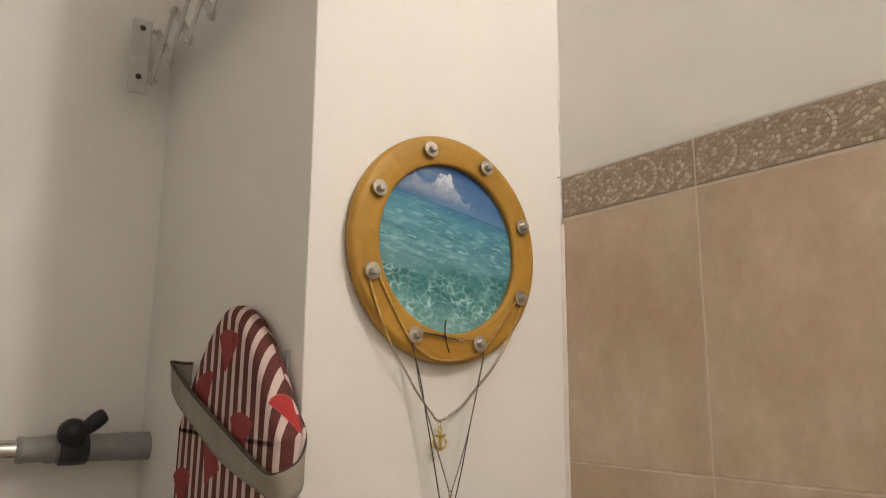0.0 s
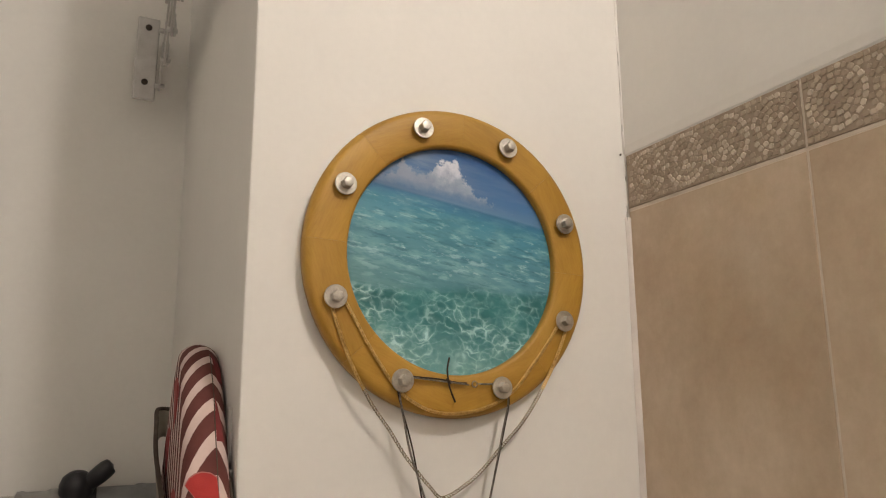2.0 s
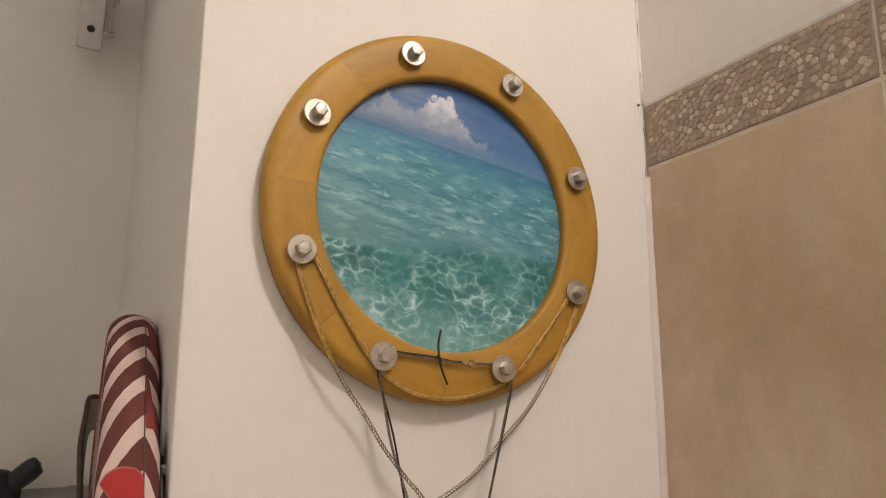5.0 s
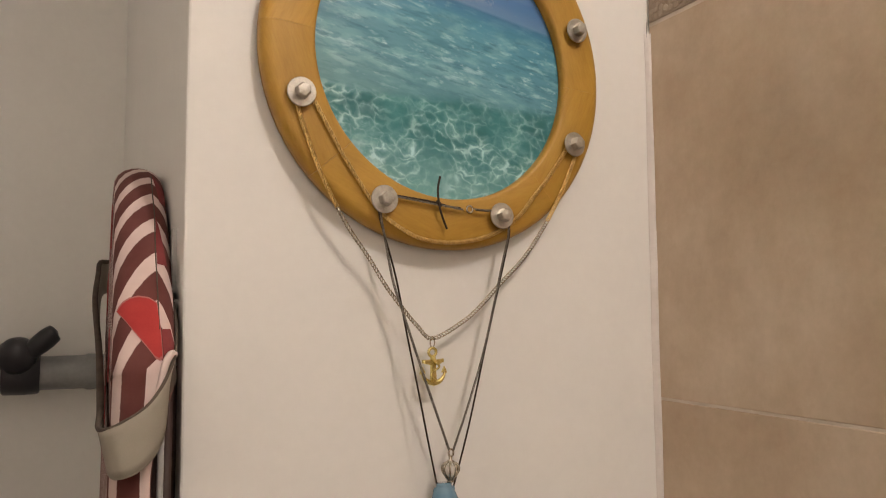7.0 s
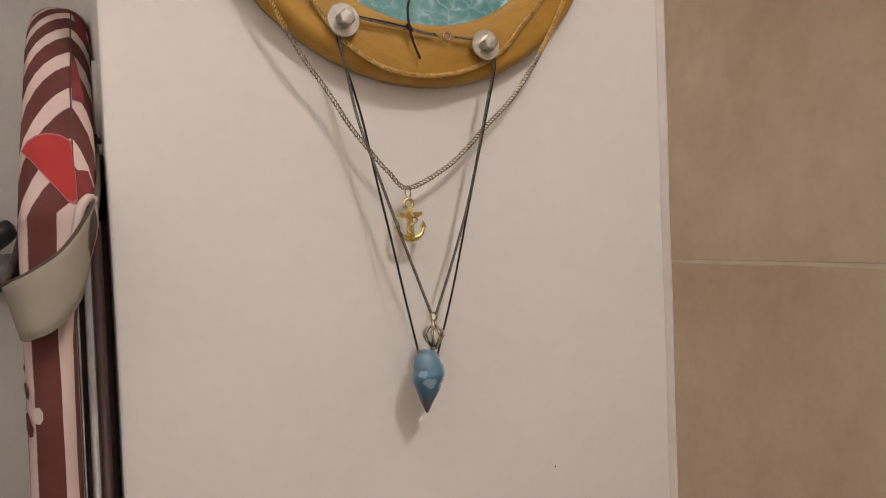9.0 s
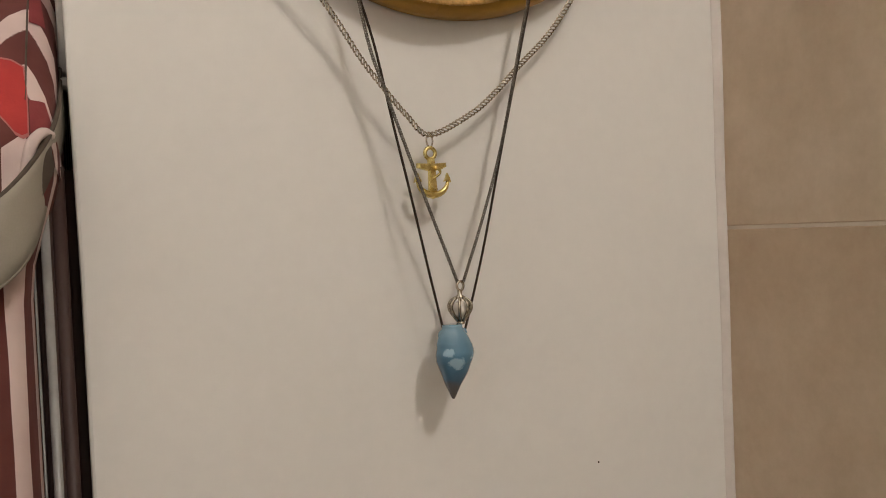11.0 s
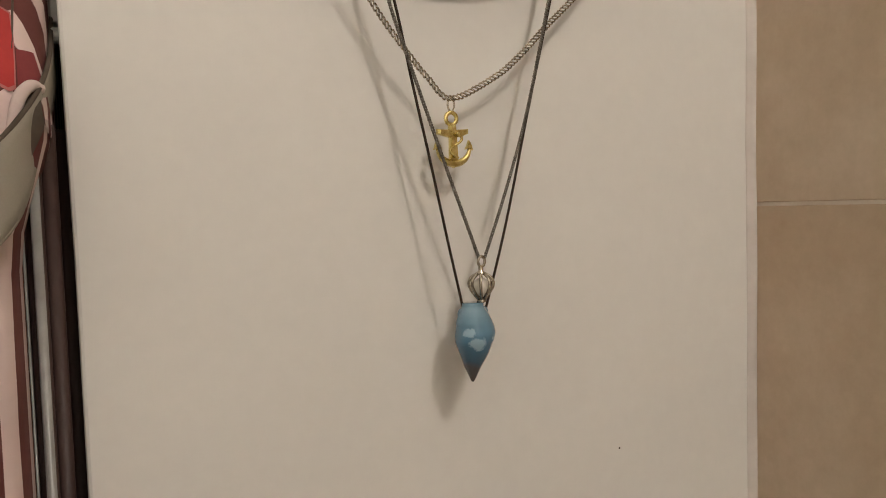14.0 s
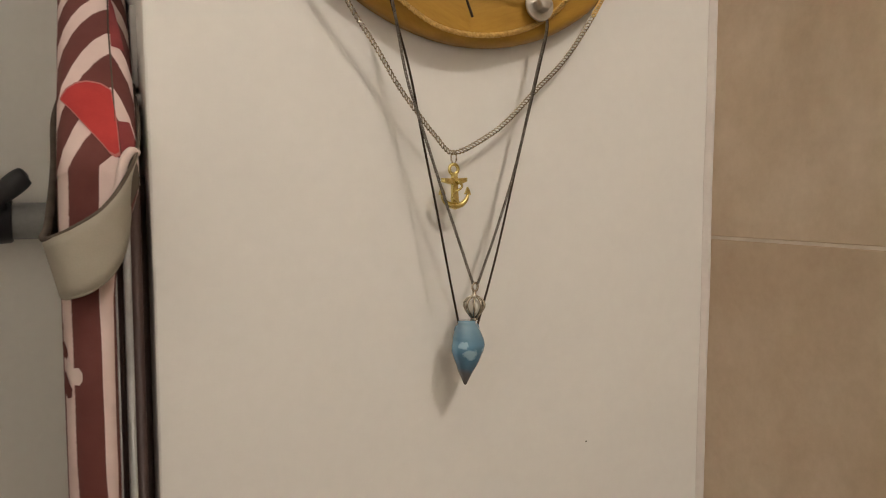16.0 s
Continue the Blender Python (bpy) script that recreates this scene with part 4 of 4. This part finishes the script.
def strap():
    """Wide webbing strap slung round the board."""
    top = [(-0.1235, 0.030, 1.446), (-0.1242, -0.005, 1.422), (-0.1275, -0.030, 1.405), (-0.1345, -0.045, 1.391), (-0.143, -0.052, 1.380), (-0.153, -0.052, 1.373), (-0.1615, -0.047, 1.3685), (-0.1655, -0.034, 1.3675), (-0.1632, 0.000, 1.374), (-0.1612, 0.092, 1.402), (-0.1612, 0.195, 1.437), (-0.1570, 0.268, 1.462), (-0.1545, 0.304, 1.475), (-0.148, 0.318, 1.477), (-0.138, 0.318, 1.476), (-0.128, 0.302, 1.475)]
    low = [(-0.1235, 0.045, 1.432), (-0.1235, 0.012, 1.411), (-0.1290, -0.015, 1.386), (-0.1335, -0.041, 1.365), (-0.139, -0.050, 1.354), (-0.147, -0.053, 1.347), (-0.1545, -0.051, 1.344), (-0.1592, -0.038, 1.343), (-0.1600, 0.000, 1.349), (-0.1592, 0.095, 1.367), (-0.1572, 0.192, 1.398), (-0.1550, 0.266, 1.424), (-0.1525, 0.302, 1.442), (-0.147, 0.316, 1.447), (-0.138, 0.315, 1.447), (-0.1285, 0.300, 1.447)]
    a_line, b_line = smooth_path(top, 8), smooth_path(low, 8)
    bm = bmesh.new()
    rows = []
    for a, b in zip(a_line, b_line):
        rows.append([bm.verts.new(a.lerp(b, k / 6) + Vector((0, 0, 0.0004 * noise.noise(a * 40 + Vector((k, 0, 0)))))) for k in range(7)])
    for a, b in zip(rows, rows[1:]):
        for k in range(6):
            bm.faces.new((a[k], a[k + 1], b[k + 1], b[k]))
    root = tagged(new("strap"), "beige webbing strap slung round the ironing board", "strap")
    web = part("webbing", bm, M_STRAP, root)
    thick = web.modifiers.new("thickness", "SOLIDIFY")
    thick.thickness, thick.offset = 0.0016, 0.0
    part("edge_binding", tube(bmesh.new(), a_line, lambda q: 0.0009 + 0.0013 * max(0.0, min(1.0, (q - 0.40) / 0.15)), 8), M_DARKBROWN, root, "dark brown binding along the upper edge")
    part("edge_binding", tube(bmesh.new(), b_line, 0.0009, 6), M_STRAP, root)


strap()


# ---- rail across the recess with its clamp ----
def rail():
    root = tagged(new("clothes_rail"), "telescopic chrome rail with a grey sleeve across the recess", "rail")
    y, z = 0.500, 1.3575
    bm = lathe(bmesh.new(), [(0.0140, LEFT), (0.0140, -0.262)], "X", 24, pose(0, y, z))
    part("tube", bm, M_CHROME, root, "polished chrome tube")
    bm = lathe(bmesh.new(), [(0.0150, -0.296), (0.0185, -0.294), (0.0190, -0.288), (0.0178, -0.284), (0.0178, -0.262), (0.0200, -0.258), (0.0205, -0.250), (0.0190, -0.246)], "X", 28, pose(0, y, z))
    part("collar", bm, M_COLLAR, root, "ridged metal collar")
    bm = lathe(bmesh.new(), [(0.0195, -0.250), (0.0195, -0.246), (0.0195, -0.160), (0.0212, -0.156), (0.0212, -0.150), (0.0205, -0.146), (0.0205, -0.121), (0.0215, -0.120), (0.0215, WX)], "X", 28, pose(0, y, z))
    part("sleeve", bm, M_SLEEVE, root, "grey plastic end sleeve")
    clamp = lathe(bmesh.new(), [(0.0215, -0.243), (0.0235, -0.241), (0.0240, -0.225), (0.0240, -0.218), (0.0232, -0.207), (0.0215, -0.205)], "X", 28, pose(0, y, z))
    part("clamp", clamp, M_BLACK, root, "black plastic clamp ring")
    # the lever's rounded hub and the thumb wing that rises from it
    bm = lathe(bmesh.new(), [(0.004, -0.014), (0.017, -0.012), (0.0205, -0.002), (0.0205, 0.008), (0.0175, 0.016), (0.011, 0.022), (0.004, 0.0245)], "Z", 24, pose(-0.2280, y - 0.012, z + 0.018, 18, 0, 0))
    part("clamp_boss", bm, M_BLACK, root)
    lever = smooth_path([(-0.222, y - 0.018, z + 0.020), (-0.211, y - 0.022, z + 0.030), (-0.200, y - 0.025, z + 0.040), (-0.192, y - 0.026, z + 0.047), (-0.189, y - 0.026, z + 0.049)], 8)
    wing = part("lever", tube(bmesh.new(), lever, lambda q: 0.0074 + 0.0042 * math.sin(math.pi * min(1.0, q * 1.05)) - 0.0058 * max(0.0, q - 0.80) / 0.20, 16), M_BLACK, root, "black thumb lever")


rail()


# ---- wall bracket with a scissor arm ----
def bracket():
    root = tagged(new("scissor_bracket"), "grey steel wall bracket with an extending scissor arm", "bracket")
    pl = box(bmesh.new(), -0.2045, -0.1745, BACK - 0.056, BACK - 0.051, 1.903, 2.030)
    soften(part("plate", pl, M_STEEL, root, "grey steel wall plate", False), 0.004, 3)
    fl = box(bmesh.new(), -0.1775, -0.1745, BACK - 0.053, BACK, 1.952, 2.016)
    soften(part("flange", fl, M_STEEL, root, "", False), 0.001)
    for z in (1.930, 2.014):
        part("screw", lathe(bmesh.new(), [(0.0046, 0), (0.0046, 0.0012), (0.0034, 0.0026), (0.0010, 0.0030)], "Y", 14, Matrix.Translation((-0.1895, BACK - 0.056, z)) @ Matrix.Scale(-1, 4, (0, 1, 0))), M_SCREW, root, "dark rusty screw head")
    # crossing links towards the room
    step, lo, hi = 0.088, 1.925, 2.010
    for k in range(4):
        y0 = BACK - 0.062 - step * k
        for x, za, zb in ((-0.1715, lo, hi), (-0.1675, hi, lo)):
            bm = bmesh.new()
            a, b = Vector((x, y0, za)), Vector((x, y0 - step, zb))
            d = (b - a).normalized()
            w = Vector((0, d.z, -d.y)) * 0.0075
            outl = []
            for c, s in ((a, -1), (b, 1)):
                for q in range(7):
                    ang = radians(-90 + 180 * q / 6)
                    outl.append(c + d * (s * 0.0075 * math.cos(ang)) + w * (s * math.sin(ang)))
            prism(bm, [tuple(p) for p in outl], (0.0026, 0, 0))
            part("link", bm, M_STEEL, root, "flat steel link", False)
        for z in (lo, hi):
            part("rivet", lathe(bmesh.new(), [(0.0030, -0.1755), (0.0036, -0.1745), (0.0036, -0.1640), (0.0026, -0.1630)], "X", 12, pose(0, y0, z)), M_STEEL, root)
        part("rivet", lathe(bmesh.new(), [(0.0030, -0.1725), (0.0034, -0.1720), (0.0034, -0.1640), (0.0026, -0.1630)], "X", 12, pose(0, y0 - step / 2, (lo + hi) / 2)), M_STEEL, root)


bracket()

# ---- small marks on the wall ----
nail = lathe(bmesh.new(), [(0.0005, 0.0), (0.0005, 0.002), (0.0012, 0.0023), (0.0009, 0.0030)], "Y", 10, Matrix.Translation((0.2455, face_y(0.2455) + 0.001, 1.7300)) @ Matrix.Scale(-1, 4, (0, 1, 0)))
tagged(part("nail", nail, M_SCREW), "small dark nail in the wall corner", "nail")
chip = lathe(bmesh.new(), [(0.0007, 0.0), (0.0006, 0.0003), (0.0003, 0.0005)], "Y", 9, Matrix.Translation((0.146, face_y(0.146) + 0.0002, 1.222)) @ Matrix.Scale(-1, 4, (0, 1, 0)))
tagged(part("paint_speck", chip, M_DARKBROWN), "dark speck on the painted wall", "speck")


# ---- tiles on the right wall: 20 x 31.6 cm below a mosaic border ----
def slab(w, h, t):
    """A tile lying in y (width) and z (height), face towards -x, with eased edges."""
    bm = bmesh.new()
    e = 0.0006
    a = [bm.verts.new(p) for p in ((t, 0, 0), (t, w, 0), (t, w, h), (t, 0, h))]
    b = [bm.verts.new(p) for p in ((e, 0, 0), (e, w, 0), (e, w, h), (e, 0, h))]
    c = [bm.verts.new(p) for p in ((0, e, e), (0, w - e, e), (0, w - e, h - e), (0, e, h - e))]
    for u, v in ((a, b), (b, c)):
        for k in range(4):
            bm.faces.new((u[k], u[(k + 1) % 4], v[(k + 1) % 4], v[k]))
    bm.faces.new(c)
    bm.faces.new(a[::-1])
    return bm


def mosaic(w, h, seed):
    """Overlapping discs of small set stones between two straight courses. Returns brown and pale meshes."""
    rng = random.Random(seed)
    rim = 0.0232
    centres = [(w * (k + 0.45) / 4 + rng.uniform(-0.003, 0.003), h * (0.52 if k % 2 else 0.47) + rng.uniform(-0.002, 0.002)) for k in range(-1, 5)]
    brown, pale, taken = bmesh.new(), bmesh.new(), []

    def stone(y, z, turn, la, lr, light):
        if not (0.0020 < y < w - 0.0020 and 0.0018 < z < h - 0.0018):
            return
        if any((y - py) ** 2 + (z - pz) ** 2 < 0.0042 ** 2 for py, pz in taken):
            return
        taken.append((y, z))
        bm = pale if light else brown
        dr, dt = (math.cos(turn), math.sin(turn)), (-math.sin(turn), math.cos(turn))
        high = rng.uniform(0.0005, 0.0010) + (0.0002 if light else 0.0)
        top, low = [], []
        for sa, sr in [(u * rng.uniform(0.86, 1.08), v * rng.uniform(0.86, 1.08)) for u, v in ((-1, -0.6), (-0.6, -1), (0.6, -1), (1, -0.6), (1, 0.6), (0.6, 1), (-0.6, 1), (-1, 0.6))]:
            for lst, f, x in ((low, 1.0, 0.0004), (top, 0.80, -high)):
                lst.append(bm.verts.new((x, y + f * (sa * la * dt[0] + sr * lr * dr[0]), z + f * (sa * la * dt[1] + sr * lr * dr[1]))))
        bm.faces.new(top)
        for q in range(8):
            bm.faces.new((low[q], low[(q + 1) % 8], top[(q + 1) % 8], top[q]))

    for ci in range(len(centres) - 1, -1, -1):
        cy, cz = centres[ci]
        for k in range(5):
            r = 0.0022 + 0.00525 * k
            count = max(3, round(2 * math.pi * r / 0.0056))
            for j in range(count):
                a = 2 * math.pi * (j + 0.5 * (k % 2) + rng.uniform(-0.1, 0.1)) / count + 0.25 * ci
                rj = r + rng.uniform(-0.0005, 0.0005)
                y, z = cy + rj * math.cos(a), cz + rj * math.sin(a)
                if any(cj > ci and math.hypot(y - oy, z - oz) < rim + 0.0026 for cj, (oy, oz) in enumerate(centres)):
                    continue
                chance = (0.55, 0.45, 0.16, 0.14, 0.55)[k]
                stone(y, z, a + rng.uniform(-0.2, 0.2), 0.00288 * rng.uniform(0.86, 1.06), 0.00262 * rng.uniform(0.88, 1.06), rng.random() < chance)
    # straight courses and odd stones fill what the discs leave
    for z in (0.0034, h - 0.0034, 0.0086, h - 0.0086):
        y = 0.003
        while y < w:
            stone(y, z + rng.uniform(-0.0004, 0.0004), math.pi / 2, 0.0029 * rng.uniform(0.85, 1.08), 0.0026, rng.random() < 0.06)
            y += 0.0056
    for _ in range(900):
        stone(rng.uniform(0, w), rng.uniform(0, h), rng.uniform(0, 3), 0.0020, 0.0020, rng.random() < 0.1)
    return brown, pale


def tiling():
    wall = bpy.data.objects["wall_right"]
    W, H, J = 0.2045, 0.3155, 0.0022
    z_bor, h_bor = 1.6725, 0.0555
    full = mesh_of("tile", slab(W - J, H - J, 0.008), M_TILE, False)
    y_first = -0.2175
    for c in range(9):
        y0 = y_first - W * c
        for r in range(6):
            z0 = z_bor - J - H * (r + 1) + J
            if z0 < 0:
                bm = slab(W - J, z0 + H - J, 0.008)
                me, z0 = mesh_of("tile", bm, M_TILE, False), 0.0
            else:
                me = full
            ob = new("tile", me)
            ob.parent = wall
            ob.location = (TX, y0 + J / 2, z0)
    base = mesh_of("border_tile", slab(W - J, h_bor, 0.0078), M_TBASE, False)
    sets = []
    for s in (3, 8):
        b, p = mosaic(W - J, h_bor, s)
        sets.append((mesh_of("mosaic_stones", b, M_TESS, False), mesh_of("mosaic_stones", p, M_TESS_L, False)))
    for c in range(9):
        ob = new("border_tile", base)
        ob.parent = wall
        ob.location = (TX - 0.0001, y_first - W * c + J / 2, z_bor + J / 2)
        for me in sets[c % 2]:
            o = new("mosaic_stones", me)
            o.parent = ob
            o["kind"] = "stuff"


tiling()
